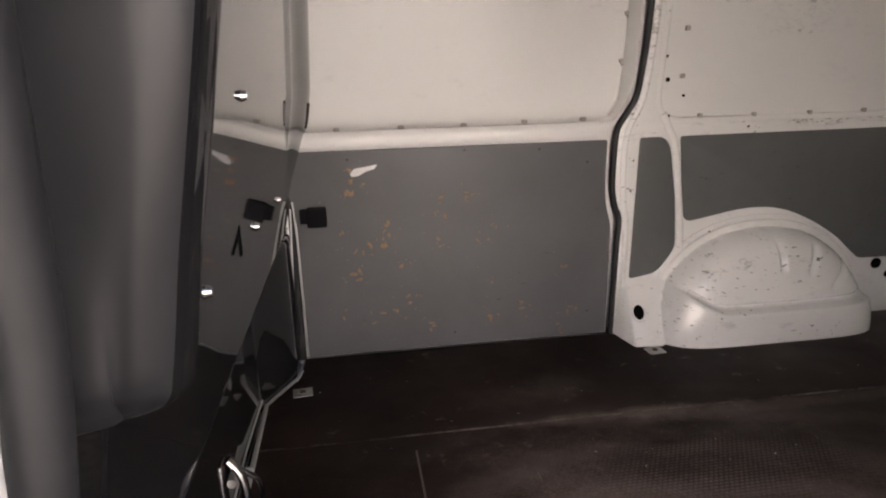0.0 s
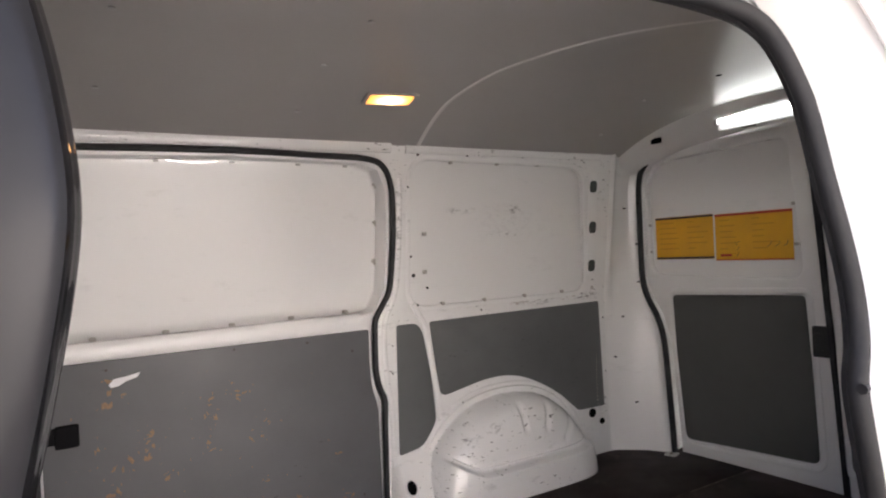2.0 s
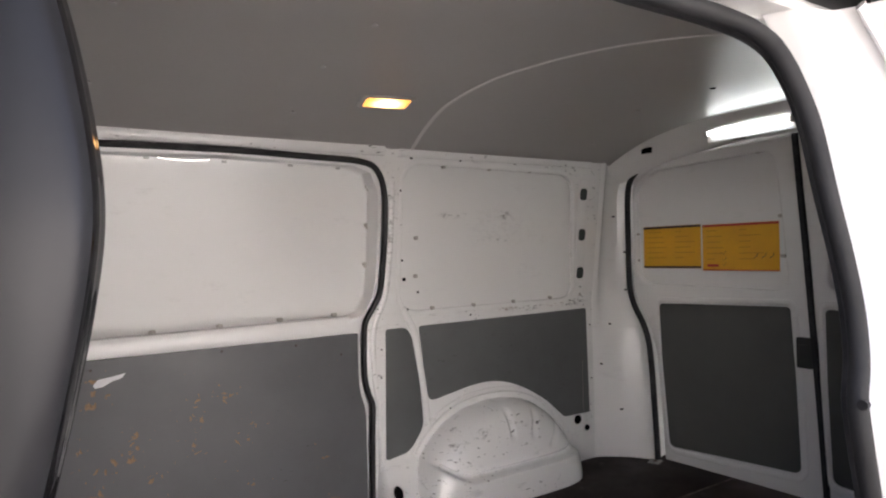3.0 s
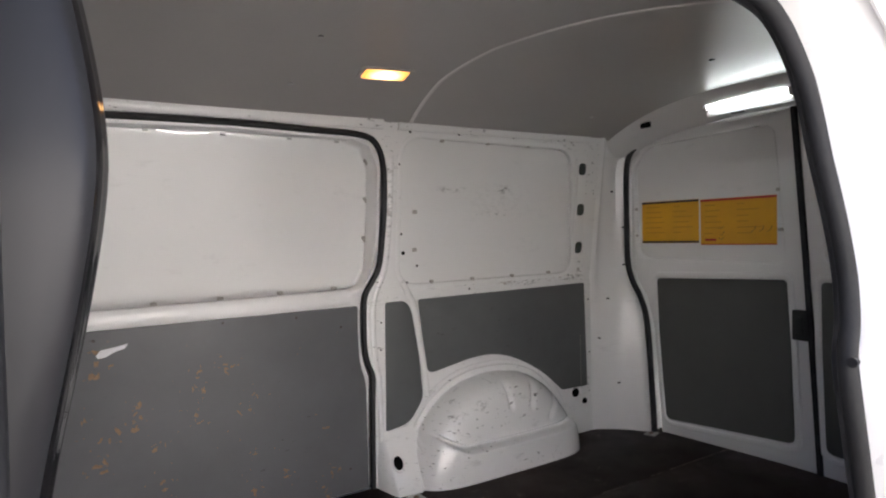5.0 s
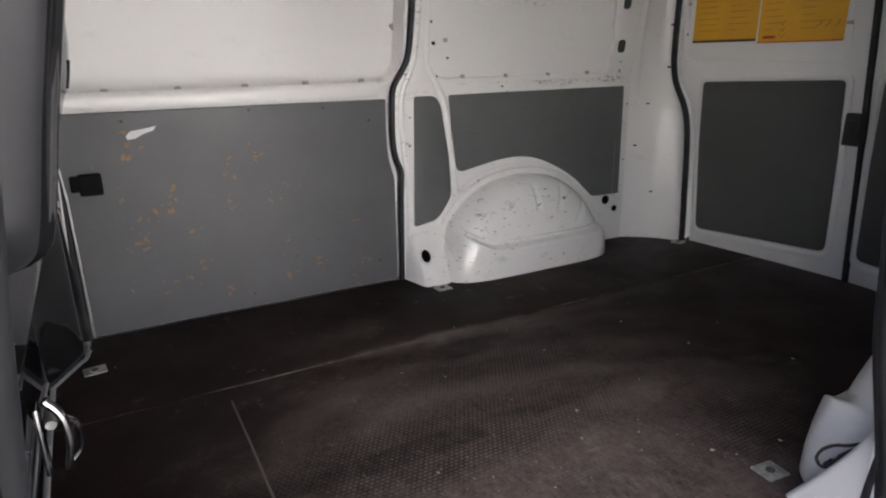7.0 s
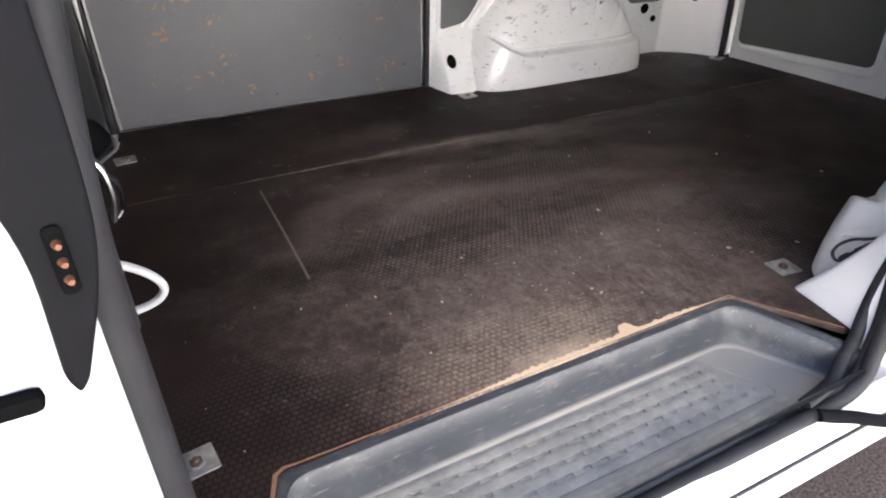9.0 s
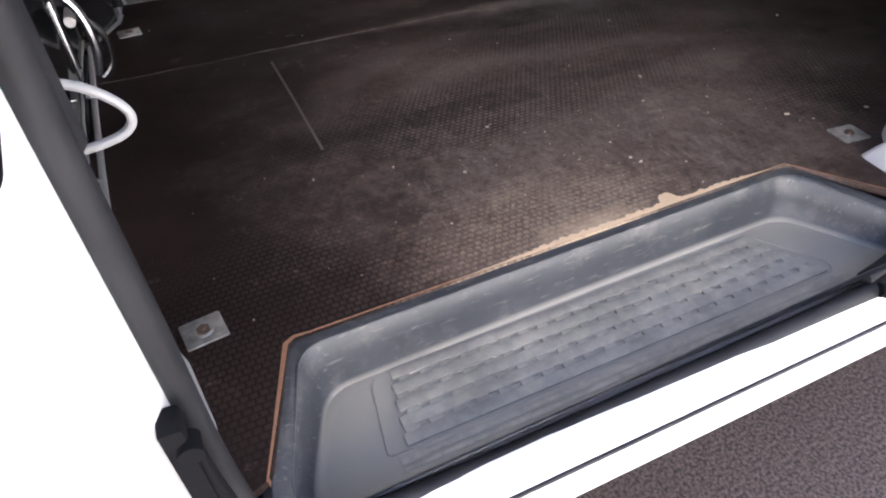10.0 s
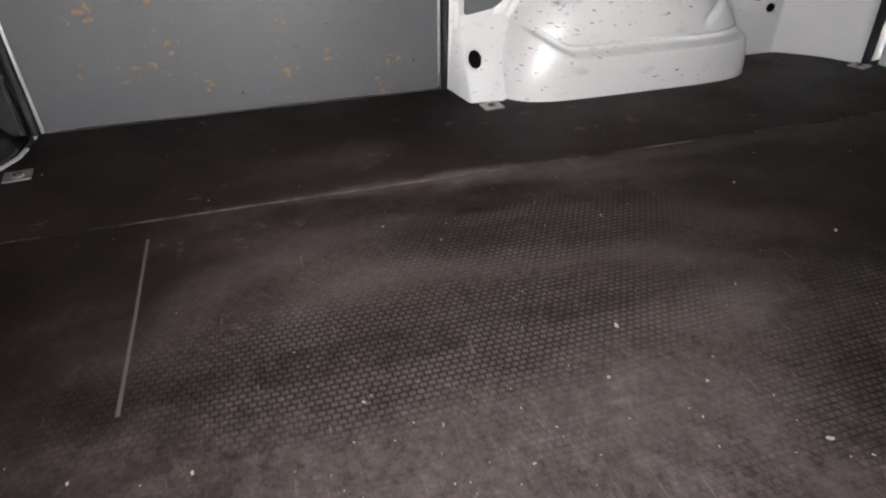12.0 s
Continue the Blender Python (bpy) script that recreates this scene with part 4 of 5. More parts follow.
def tail_door(name, mirror, label):
    """One of the two tail doors; mirror flips it about the middle gap."""
    flip = (lambda y: 1.84 - y) if mirror else (lambda y: y)
    ob = thing(name, label, "door", "tail doors", "structure")
    inner = [(1.84 - gap(z) + 0.007 if mirror else gap(z) + 0.007, z) for z in (-0.02, 0.3, 0.5, 0.8, 1.05, 1.345)]
    out = inner + [(1.45, 1.332), (1.62, 1.285), (1.680, 1.19), (1.684, 0.78), (1.66, 0.69), (1.605, 0.60), (1.573, 0.473), (1.552, 0.166), (1.545, -0.02)]
    hole = rounded([(0.985, 0.770), (1.655, 0.778), (1.668, 1.19), (1.600, 1.278), (1.030, 1.298)], [0.06, 0.07, 0.02, 0.06, 0.05], 6)
    cuts = [1.0 + 0.08 * i for i in range(9)]

    def put(bm, off):
        return warp(bm, lambda x, y, z: (tail_x(x, z) + off + y, flip(x), z))

    part("door_frame", put(plate(out, (hole,), 0.045, 0.008, cuts, GRID_V), 0.0), WHITE, ob)
    skin = loft([[(tail_x(y, z) + 0.030, flip(y), z) for y in np.linspace(0.97, 1.70, 12)] for z in np.linspace(0.72, 1.33, 8)])
    part("door_skin", thicken(skin, 0.004), WHITE, ob, "smooth white blank where a window would be")
    bd = rounded([(0.976, 0.090), (1.516, 0.064), (1.540, 0.45), (1.546, 0.691), (0.982, 0.713), (0.976, 0.45)], [0.03, 0.03, 0.0, 0.02, 0.02, 0.0], 5)
    part("lining_board", put(plate(bd, (), 0.008, 0.002, cuts, GRID_V), -0.005), REAR_LINING, ob, "dark grey film-faced lining board")
    rim = rounded([(0.958, 0.068), (1.530, 0.044), (1.556, 0.45), (1.562, 0.708), (0.966, 0.731), (0.960, 0.45)], [0.05, 0.05, 0.0, 0.03, 0.03, 0.0], 5)
    part("board_rim", tube([(tail_x(y, z) - 0.001, flip(y), z) for y, z in rim], 0.006, 0.011, True, 8, up=(1, 0, 0)), WHITE, ob)
    for y, z in ((1.11, 0.752), (1.29, 0.752), (1.47, 0.755), (1.10, 1.300), (1.28, 1.300), (1.46, 1.292), (1.665, 1.0), (1.665, 0.88), (1.015, 1.05), (1.01, 0.9)):
        part("clip", block((0.014, 0.018, 0.012), 0.003, (tail_x(y, z) + 0.012, flip(y), z)), CLIP, ob)
    part("door_seal", tube(smoothed([(tail_x(gap(z), z) - 0.002, gap(z) + (-0.004 if mirror else 0.004), z) for z in (-0.02, 0.3, 0.6, 0.9, 1.2, 1.345)], False, 4), 0.010, 0.0075, up=(1, 0, 0)), RUBBER, ob, "black rubber edge seal")
    if not mirror:
        latch = part("latch_cover", block((0.016, 0.056, 0.112), 0.006, (tail_x(0.935, 0.55) - 0.004, 0.937, 0.549), 3), BLACK, ob, "black plastic latch cover")
        part("finger_pull", block((0.010, 0.030, 0.060), 0.004, (tail_x(0.935, 0.55) - 0.010, 0.939, 0.549)), BLACK, latch)
    return ob


tail_door("tail_door", False, "closed white tail door with dark grey board and black latch")
tail_door("tail_door", True, "closed white tail door beside the latched one")


# two printed yellow cards on the tail door
def card(y0, y1, z0, z1, lean, label, right):
    ob = thing("yellow_card", label, "notice", "notices on the tail door", at=(tail_x((y0 + y1) / 2, 0.9) + 0.02, (y0 + y1) / 2, (z0 + z1) / 2))

    def place(y, z, lift):
        return (tail_x(y, z) + 0.0245 - lift, y, z + lean * (y - y0))

    def strip(ya, yb, za, zb, lift, mat, name, owner):
        bm = loft([[place(ya + (yb - ya) * i / 6, z, lift) for i in range(7)] for z in (za, zb)])
        return part(name, thicken(bm, 0.0008), mat, owner, smooth=0)

    sheet = strip(y0, y1, z0, z1, 0.0, YELLOW, "sheet", ob)
    h = z1 - z0
    strip(y0, y1, z1 - 0.010, z1 - 0.001, 0.001, RED if right else INK, "header_band", sheet)
    strip(y0, y1, z0 + 0.001, z0 + (0.005 if right else 0.010), 0.001, RED if right else INK, "footer_band", sheet)
    rng = random.Random(3 if right else 5)
    for col in range(2):
        for row in range(6):
            a = y1 - 0.02 - col * 0.14
            b = a - rng.uniform(0.03, 0.10)
            z = z1 - 0.028 - row * (h - 0.05) / 6
            strip(b, a, z, z + 0.004, 0.001, FAINT, "print_line", sheet)
    if right:
        for k in range(3):
            a = y0 + 0.10 - 0.032 * k
            bm = tube([place(a, z0 + 0.052, 0.002), place(a - 0.012, z0 + 0.058, 0.002), place(a - 0.016, z0 + 0.072, 0.002)], 0.0008, 0.0013, sides=5)
            part("arrow_mark", bm, INK, sheet)
        for z in (0.03, 0.05, 0.075):
            part("tick_mark", tube([place(y1 - 0.085, z0 + z, 0.002), place(y1 - 0.092, z0 + z - 0.012, 0.002), place(y1 - 0.105, z0 + z + 0.004, 0.002)], 0.0007, 0.001, sides=5), INK, sheet)
        strip(y1 - 0.07, y1 - 0.02, z0 + 0.016, z0 + 0.026, 0.001, RED, "red_print_block", sheet)
    return ob


card(1.358, 1.640, 0.847, 1.033, -0.01, "yellow printed card with black bands taped to the tail door", False)
card(1.030, 1.350, 0.842, 1.032, -0.01, "yellow printed card with red bands and dark tick marks", True)

# ---- headlining and lamps ----


def join_x(y):
    return table(y, [(0.24, 1.50), (0.52, 1.437), (0.64, 1.395), (0.76, 1.346), (0.90, 1.303), (1.08, 1.272), (1.39, 1.275), (1.69, 1.315)])



def roof_rows(x0, x1, steps):
    """Rows of points over the roof between two edges, each a number or a function of y."""
    rows = []
    for k in np.linspace(0, 1, steps):
        row = []
        for y in np.linspace(0.235, 1.675, 41):
            a, b = (e(y) if callable(e) else e for e in (x0, x1))
            row.append((a + (b - a) * k, y, roof_z(y) - 0.0024 * math.sin(math.pi * k)))
        rows.append(row)
    return rows


cl = joined(thicken(loft(roof_rows(-0.05, lambda y: join_x(y) - 0.001, 16)), 0.006), thicken(loft(roof_rows(lambda y: join_x(y) + 0.001, 2.345, 14)), 0.006))
strip_pts = smoothed([(join_x(y), y, roof_z(y) - 0.003) for y in np.linspace(0.24, 1.67, 21)], False, 2)
tagged(part("ceiling", cl, CEILING), "curved grey moulded headlining panels with one cross joint", "ceiling", kind="structure")
tagged(part("ceiling_joint_strip", tube(strip_pts, 0.0065, 0.010, sides=8, up=(0, 0, 1)), material("pale_grey_joint_strip", (0.72, 0.705, 0.68), 0.25)), "grey joint strip across the headlining", "trim", kind="structure")
for x, y in ((0.812, 0.648), (0.791, 0.881), (0.799, 1.192), (0.824, 1.500), (1.955, 1.193), (2.07, 1.52), (0.30, 1.45), (0.32, 1.0)):
    s = thing("ceiling_screw", "small pale plastic screw cap in the headlining", "screw", "headlining screws", at=(x, y, roof_z(y) - 0.006))
    part("cap", disc(0.0085, 0.006, (x, y, roof_z(y) - 0.009), "z", 12, 0.5), WHITE_ROD, s)
s = thing("ceiling_screw", "dark empty screw hole in the headlining", "screw", "headlining screws", at=(1.93, 0.885, 1.42))
part("cap", disc(0.010, 0.004, (1.93, 0.885, roof_z(0.885) - 0.008), "z", 12, 0.3), HOLE, s)

dome = thing("courtesy_lamp", "lit amber courtesy lamp recessed in the headlining", "lamp", at=(1.072, 1.380, 1.39))


def tilt(bm):
    m = Matrix.Translation((1.072, 1.380, roof_z(1.380) - 0.008)) @ Matrix.Rotation(-0.20, 4, "X") @ Matrix.Rotation(radians(-6), 4, "Z")
    bmesh.ops.transform(bm, matrix=m, verts=bm.verts)
    return bm


bz = plate(rounded([(-0.082, -0.042), (0.082, -0.042), (0.082, 0.042), (-0.082, 0.042)], 0.014, 4), (rounded([(-0.069, -0.029), (0.069, -0.029), (0.069, 0.029), (-0.069, 0.029)], 0.010, 4),), 0.010, 0.002)
part("bezel", tilt(warp(bz, lambda x, y, z: (x, z, y - 0.006))), CLIP, dome)
part("lens", tilt(block((0.136, 0.056, 0.016), 0.005, (0, 0, -0.001), 3)), AMBER, dome, "glowing ribbed amber lens")

led = thing("led_lamp", "bright white LED batten fixed to the tail header", "lamp", at=(2.40, 1.065, 1.38))
housing = part("housing", joined(block((0.030, 0.345, 0.012), 0.004, (2.408, 1.065, 1.4005)), block((0.006, 0.345, 0.052), 0.002, (2.413, 1.065, 1.373))), WHITE, led)
part("diffuser", tube([(2.398, y, 1.384) for y in np.linspace(0.908, 1.222, 8)], 0.0095, 0.009, sides=14, up=(0, 0, 1)), LED, led, "glowing white diffuser")
for y in (0.900, 1.230):
    part("end_cap", block((0.028, 0.012, 0.030), 0.004, (2.398, y, 1.383)), CLIP, housing)

# ---- bulkhead ----
bulk = thing("bulkhead", "glossy dark grey steel bulkhead between load space and cab", "bulkhead", kind="structure")


def bulk_x(y, z):
    upper = table(z, [(0.40, 0.100), (0.55, 0.118), (0.73, 0.150), (0.85, 0.168), (1.10, 0.182), (1.44, 0.185)]) + 0.035 * ease(1.55, 1.80, y) * ease(0.5, 0.8, z)
    lower = table(y, [(0.30, 0.065), (0.50, 0.040), (0.85, 0.022), (1.16, 0.016), (1.45, 0.024), (1.612, 0.104), (1.75, 0.112)])
    return lower + (upper - lower) * ease(0.40, 0.445, z)


rows = [[(bulk_x(y, z), y, z) for y in np.linspace(0.24, 1.80, 62)] for z in np.concatenate([np.linspace(-0.02, 0.38, 9), np.linspace(0.39, 0.46, 12), np.linspace(0.48, 1.44, 40)])]
part("panel", thicken(loft(rows), 0.004), BULKHEAD, bulk)
PROFILE = [(p.x, p.y) for p in smoothed([(0.660, 0.120), (0.665, 0.165), (0.675, 0.186), (0.70, 0.196), (0.78, 0.211), (0.86, 0.228), (0.94, 0.243), (1.00, 0.2495), (1.06, 0.246), (1.14, 0.234), (1.22, 0.214), (1.30, 0.185), (1.40, 0.14)], False, 6)]
rows = []
for z in np.concatenate([np.linspace(0.660, 0.70, 9), np.linspace(0.71, 1.42, 44)]):
    peak = table(z, PROFILE) - 0.002 * ease(1.00, 0.60, z)
    yn = near_y(z) + 0.075 * ease(1.00, 0.60, z)
    k = ease(0.655, 0.70, z)
    sec = smoothed([(0.120, yn - 0.012 + 0.02 * (1 - k)), (min(0.150, peak - 0.02), yn - 0.004 + 0.02 * (1 - k)), (min(0.180, peak - 0.04), yn + 0.001 + 0.02 * (1 - k)), (peak - 0.026, yn + 0.004 + 0.02 * (1 - k)), (peak - 0.011, yn + 0.013 + 0.01 * (1 - k)), (peak - 0.003, yn + 0.028), (peak, yn + 0.046), (peak - 0.016, yn + 0.09), (min(peak - 0.05, bulk_x(0.5, z) + 0.006), yn + 0.20), (bulk_x(0.6, z) - 0.010, yn + 0.30), (bulk_x(0.7, z) - 0.03, 0.62)], False, 5)
    rows.append([(p[0], p[1], z) for p in sec])
low = [(min(p[0], 0.07), p[1] + 0.02, 0.662) for p in rows[0]]
part("bulge_rim", loft([r[21:25] for r in [low] + rows]), RIM, bulk, "gloss black rounded rim of the bulge")
part("bulge", loft([r[:22] for r in [low] + rows]), BULGE, bulk, "satin grey bulged section behind the seat")
part("bulge_edge", loft([r[24:] for r in [low] + rows]), BULKHEAD, bulk, "gloss black inner edge of the bulge")
for y, z in ((0.735, 0.862), (1.395, 0.595), (0.970, 0.628), (0.545, 0.652)):
    part("screw", disc(0.009, 0.010, (bulk_x(y, z) + 0.003, y, z), "x", 12, 0.4), CHROME, bulk)
part("screw", disc(0.010, 0.010, (0.178, 0.232, 1.160), "y", 14, 0.4), BLACK, bulk, "black screw head")
part("fold_bead", tube([(bulk_x(y, 0.44) + 0.001, y, 0.443) for y in (0.45, 0.9, 1.3, 1.6, 1.74)], 0.0016, 0.0022, sides=6), BULKHEAD, bulk)
part("panel_slot", block((0.004, 0.012, 0.060), 0.0018, (bulk_x(0.77, 0.66) + 0.001, 0.77, 0.66)), HOLE, bulk, "narrow dark slot in the bulkhead")
part("corner_seal", tube([(bulk_x(1.79, z) + 0.001, 1.79 - 0.17 * max(0, z - 0.7), z) for z in (0.735, 0.76, 0.79, 0.81)], 0.0022, 0.003), RUBBER, bulk, "black seal in the corner")
part("floor_trim", tube([(0.118, 1.655, 0.004), (0.112, 1.612, 0.004), (0.034, 1.458, 0.004), (0.036, 1.10, 0.004), (0.040, 0.85, 0.004), (0.050, 0.48, 0.004)], 0.0035, 0.0065, sides=8, up=(0, 0, 1)), TRIM, bulk, "pale aluminium trim along the floor edge")
part("floor_trim", tube([(bulk_x(y, 0.03) + 0.003, y, 0.03) for y in (1.44, 1.2, 1.0, 0.8, 0.65, 0.50)], 0.002, 0.003, sides=8, up=(0, 0, 1)), TRIM, bulk, "thin second rail above the trim")
for y in (1.15, 0.80):
    part("trim_tie", block((0.016, 0.008, 0.006), 0.002, (0.032, y, 0.014)), TRIM, bulk)
part("side_trim", tube([(0.134, 1.744, 0.003), (0.131, 1.744, 0.42), (0.126, 1.744, 0.52)], 0.0020, 0.0026, sides=8), TRIM, bulk)
part("side_trim", tube([(0.105, 1.726, 0.003), (0.109, 1.732, 0.28), (0.119, 1.738, 0.50)], 0.0020, 0.0026, sides=8), TRIM, bulk)

latch = thing("tie_down_latch", "chromed over-centre latch hanging on the bulkhead", "latch", at=(0.10, 0.64, 0.3))
part("back_plate", block((0.006, 0.030, 0.105), 0.002, (0.100, 0.650, 0.310)), LATCH, latch)
lever = part("lever", tube(smoothed([(0.112, 0.640, 0.372), (0.128, 0.640, 0.345), (0.132, 0.640, 0.30), (0.124, 0.642, 0.262)]), 0.009, 0.006), LATCH, latch)
part("hook", tube(smoothed([(0.112, 0.675, 0.335), (0.140, 0.690, 0.300), (0.138, 0.705, 0.250), (0.120, 0.700, 0.232)]), 0.0045), LATCH, latch)
part("pivot", disc(0.007, 0.04, (0.115, 0.655, 0.335), "y"), ZINC, lever)

hoop = thing("wire_hoop", "white coated bent-rod hoop sticking out of the pillar", "hoop", at=(0.1, 0.2, 0.38))
part("rod", tube(smoothed([(0.080, 0.262, 0.428), (0.125, 0.256, 0.417), (0.150, 0.252, 0.409), (0.170, 0.250, 0.393), (0.177, 0.250, 0.377), (0.168, 0.250, 0.365), (0.145, 0.250, 0.359), (0.120, 0.252, 0.357), (0.080, 0.258, 0.355)], False, 6), 0.0046, 0.0040), WHITE_ROD, hoop)

# ---- near side: door opening, pillars, step, sill ----
SEAL_NEAR = [(0.148, 0.10), (0.147, 0.30), (0.147, 0.50), (0.160, 0.66), (0.173, 0.78), (0.175, 0.92), (0.177, 1.12), (0.190, 1.225), (0.24, 1.276), (0.45, 1.282), (0.78, 1.284), (1.00, 1.284), (1.112, 1.272), (1.168, 1.232), (1.206, 1.150),
             (1.215, 1.03), (1.224, 0.93), (1.222, 0.85), (1.206, 0.785), (1.180, 0.735), (1.178, 0.68), (1.198, 0.60), (1.222, 0.50), (1.245, 0.38), (1.256, 0.20), (1.256, 0.08), (1.240, -0.005), (1.195, -0.046), (1.10, -0.070),
             (0.70, -0.0775), (0.35, -0.0775), (0.22, -0.060), (0.165, -0.012)]


def seal_yn(z, x):
    rear = near_y(z) - 0.052 * ease(0.40, 0.05, z) - 0.027 * ease(0.03, -0.045, z)
    front = table(z, [(-0.05, 0.076), (0.05, 0.098), (0.60, 0.102), (0.75, 0.102), (0.95, 0.112), (1.12, 0.142), (1.28, 0.205)])
    return front + (rear - front) * ease(0.3, 0.9, x)


wall_near = thing("wall_near", "white painted body side round the open sliding door", "wall", kind="structure")
part("seal", tube(smoothed([(x, seal_yn(z, x), z) for x, z in SEAL_NEAR], True, 4), 0.0145, 0.0135, True, 12), WEATHERED, wall_near, "thick black rubber seal of the door opening")
part("seal_lip", tube(smoothed([(1.266, 0.132, 0.20), (1.266, 0.140, 0.12), (1.265, 0.142, 0.06), (1.254, 0.136, 0.018), (1.238, 0.128, -0.006), (1.210, 0.120, -0.028), (1.16, 0.100, -0.044), (1.08, 0.090, -0.054)], False, 4), 0.012, 0.011), RUBBER, wall_near)
part("seal_lip", tube(smoothed([(x, seal_yn(z, x) + 0.012, z - (0.006 if z > 1.25 else 0)) for x, z in SEAL_NEAR[8:29]], False, 4), 0.010, 0.008, False, 8), RUBBER, wall_near)

# added black sheet: fills the shaded gap behind the seal, hides the white pillar
filler = [[(table(z, sorted((b, a) for a, b in SEAL_NEAR[:8])) + 0.004, seal_yn(z, 0.17) + 0.006, z), (0.158, near_y(z) - 0.016, z), (0.140, near_y(z) + 0.012, z), (0.118, near_y(z) + 0.02, z)] for z in np.linspace(0.42, 1.22, 18)]
part("gap_filler", loft(filler), RUBBER, wall_near, "black sheet added behind the seal for the dark gap there")

# inner skin of the near side, with the opening through it
hole = [(x - 0.030 * ease(0.35, 0.2, x) * ease(0.2, 0.4, z), z) for x, z in SEAL_NEAR]
hole = [(x, z if z > 0 else z - 0.03) for x, z in hole]
nw = plate([(-0.9, -0.20), (2.64, -0.20), (2.64, 1.36), (-0.9, 1.36)], (hole,), 0.03, 0.003, [0.6, 0.9, 1.5, 1.9, 2.3], [-0.1, 0.0] + GRID_V)
part("inner_skin", warp(nw, lambda x, y, z: (x, near_y(z) + 0.012 - 0.05 * ease(0.40, 0.05, z) + (0.03 - y) * -0.3, z)), WHITE, wall_near)


def jamb(section, zs, name, mat, label=""):
    """A pillar of one plan section, leaned in with the body side."""
    return part(name, loft([[(x + sx, y + near_y(z) - 0.155, z) for x, y in section] for z, sx in zs]), mat, wall_near, label)


front_zs = [(z, -0.007) for z in (-0.20, 0.0, 0.2, 0.4, 0.6)] + [(0.7, 0.010), (0.8, 0.012), (0.95, 0.015), (1.15, 0.017), (1.32, 0.024)]
front_sec = smoothed([(0.149, 0.105), (0.144, 0.080), (0.138, 0.066), (0.130, 0.056), (0.114, 0.048), (0.08, 0.040), (0.03, 0.034), (-0.10, 0.028), (-0.90, 0.02)], False, 4)
jamb(front_sec, front_zs, "front_pillar", WHITE, "bright white painted door pillar")
rear_zs = []
for z in (-0.16, -0.05, 0.02, 0.10, 0.2, 0.38, 0.5, 0.6, 0.68, 0.735, 0.785, 0.85, 0.93, 1.03, 1.15, 1.232, 1.30):
    xs = {-0.16: 1.275, -0.05: 1.275, 0.02: 1.266, 0.10: 1.258}.get(z) or table(z, sorted((b, a) for a, b in SEAL_NEAR[12:26]))
    rear_zs.append((z, xs - 1.206))
rear_sec = smoothed([(1.212, 0.150), (1.226, 0.118), (1.250, 0.098), (1.285, 0.088), (1.302, 0.060), (1.312, 0.030), (1.345, 0.008), (1.45, 0.0), (2.66, 0.02)], False, 4)
jamb(rear_sec, rear_zs, "rear_pillar", WHITE, "bright white painted rear door pillar")
part("jamb_step", tube(smoothed([(1.300 + dx, near_y(z) - 0.10, z) for z, dx in rear_zs[4:]], False, 3), 0.006, 0.012), WHITE, wall_near)
part("bump_stop", disc(0.0075, 0.013, (1.168, 0.146, 0.733), "x", 14, 0.3), RUBBER, wall_near, "black rubber stop")
part("lock_striker", joined(block((0.056, 0.024, 0.050), 0.006, (1.240, 0.138, 0.603)), block((0.064, 0.020, 0.012), 0.004, (1.242, 0.132, 0.632))), WHITE, wall_near)
part("striker_gap", block((0.04, 0.014, 0.012), 0.003, (1.250, 0.132, 0.571)), HOLE, wall_near)
part("door_sensor", block((0.014, 0.014, 0.026), 0.005, (1.250, 0.136, 0.700)), RUBBER, wall_near)
# roof rail with the roller track
rows = []
for x in np.linspace(-0.5, 2.6, 12):
    rows.append([(x, 0.262, 1.300), (x, 0.238, 1.302), (x, 0.214, 1.300), (x, 0.206, 1.312)])
part("rail_flange", loft(rows), WHITE, wall_near)
rows = [[(x, 0.207, 1.310), (x, 0.200, 1.350), (x, 0.168, 1.352), (x, 0.150, 1.326), (x, 0.140, 1.322)] for x in np.linspace(-0.1, 1.34, 10)]
part("roller_track", loft(rows), BLACK, wall_near, "black roller track above the opening")
rows = [[(x, 0.141, 1.321), (x, 0.128, 1.322), (x, 0.118, 1.345), (x, 0.125, 1.42), (x, 0.20, 1.475)] for x in np.linspace(-0.9, 2.66, 12)]
part("gutter", loft(rows), WHITE, wall_near)
part("roller_arm", joined(tube([(1.10, 0.165, 1.325), (1.18, 0.130, 1.318), (1.30, 0.060, 1.318), (1.42, 0.0, 1.325)], 0.006, 0.014, up=(0, 0, 1)), block((0.05, 0.03, 0.04), 0.006, (1.09, 0.175, 1.325))), BLACK, wall_near, "dark steel roller arm of the open door")
part("lower_roller_arm", tube(smoothed([(1.086, 0.066, -0.060), (1.105, 0.056, -0.062), (1.14, 0.038, -0.064), (1.19, 0.012, -0.072), (1.30, -0.045, -0.080), (1.42, -0.10, -0.085)], False, 3), 0.010, 0.013, up=(0, 0, 1)), MATT, wall_near, "black lower roller arm")

# electrical contact block on the front pillar
cb = plate(rounded([(-0.100, 1.20), (0.026, 1.20), (0.025, 0.60), (0.022, 0.545), (0.012, 0.505), (-0.008, 0.452), (-0.0155, 0.444), (-0.020, 0.458), (-0.014, 0.545), (-0.030, 0.62), (-0.100, 0.78)], [0.01, 0.004, 0.03, 0.03, 0.03, 0.008, 0.004, 0.008, 0.03, 0.03, 0.03], 4), (), 0.024, 0.004, (), [0.5, 0.6, 0.7, 0.8, 0.9, 1.0, 1.1])
for v in cb.verts:
    v.co.y += 0.17 * max(0.0, v.co.z - 0.70)


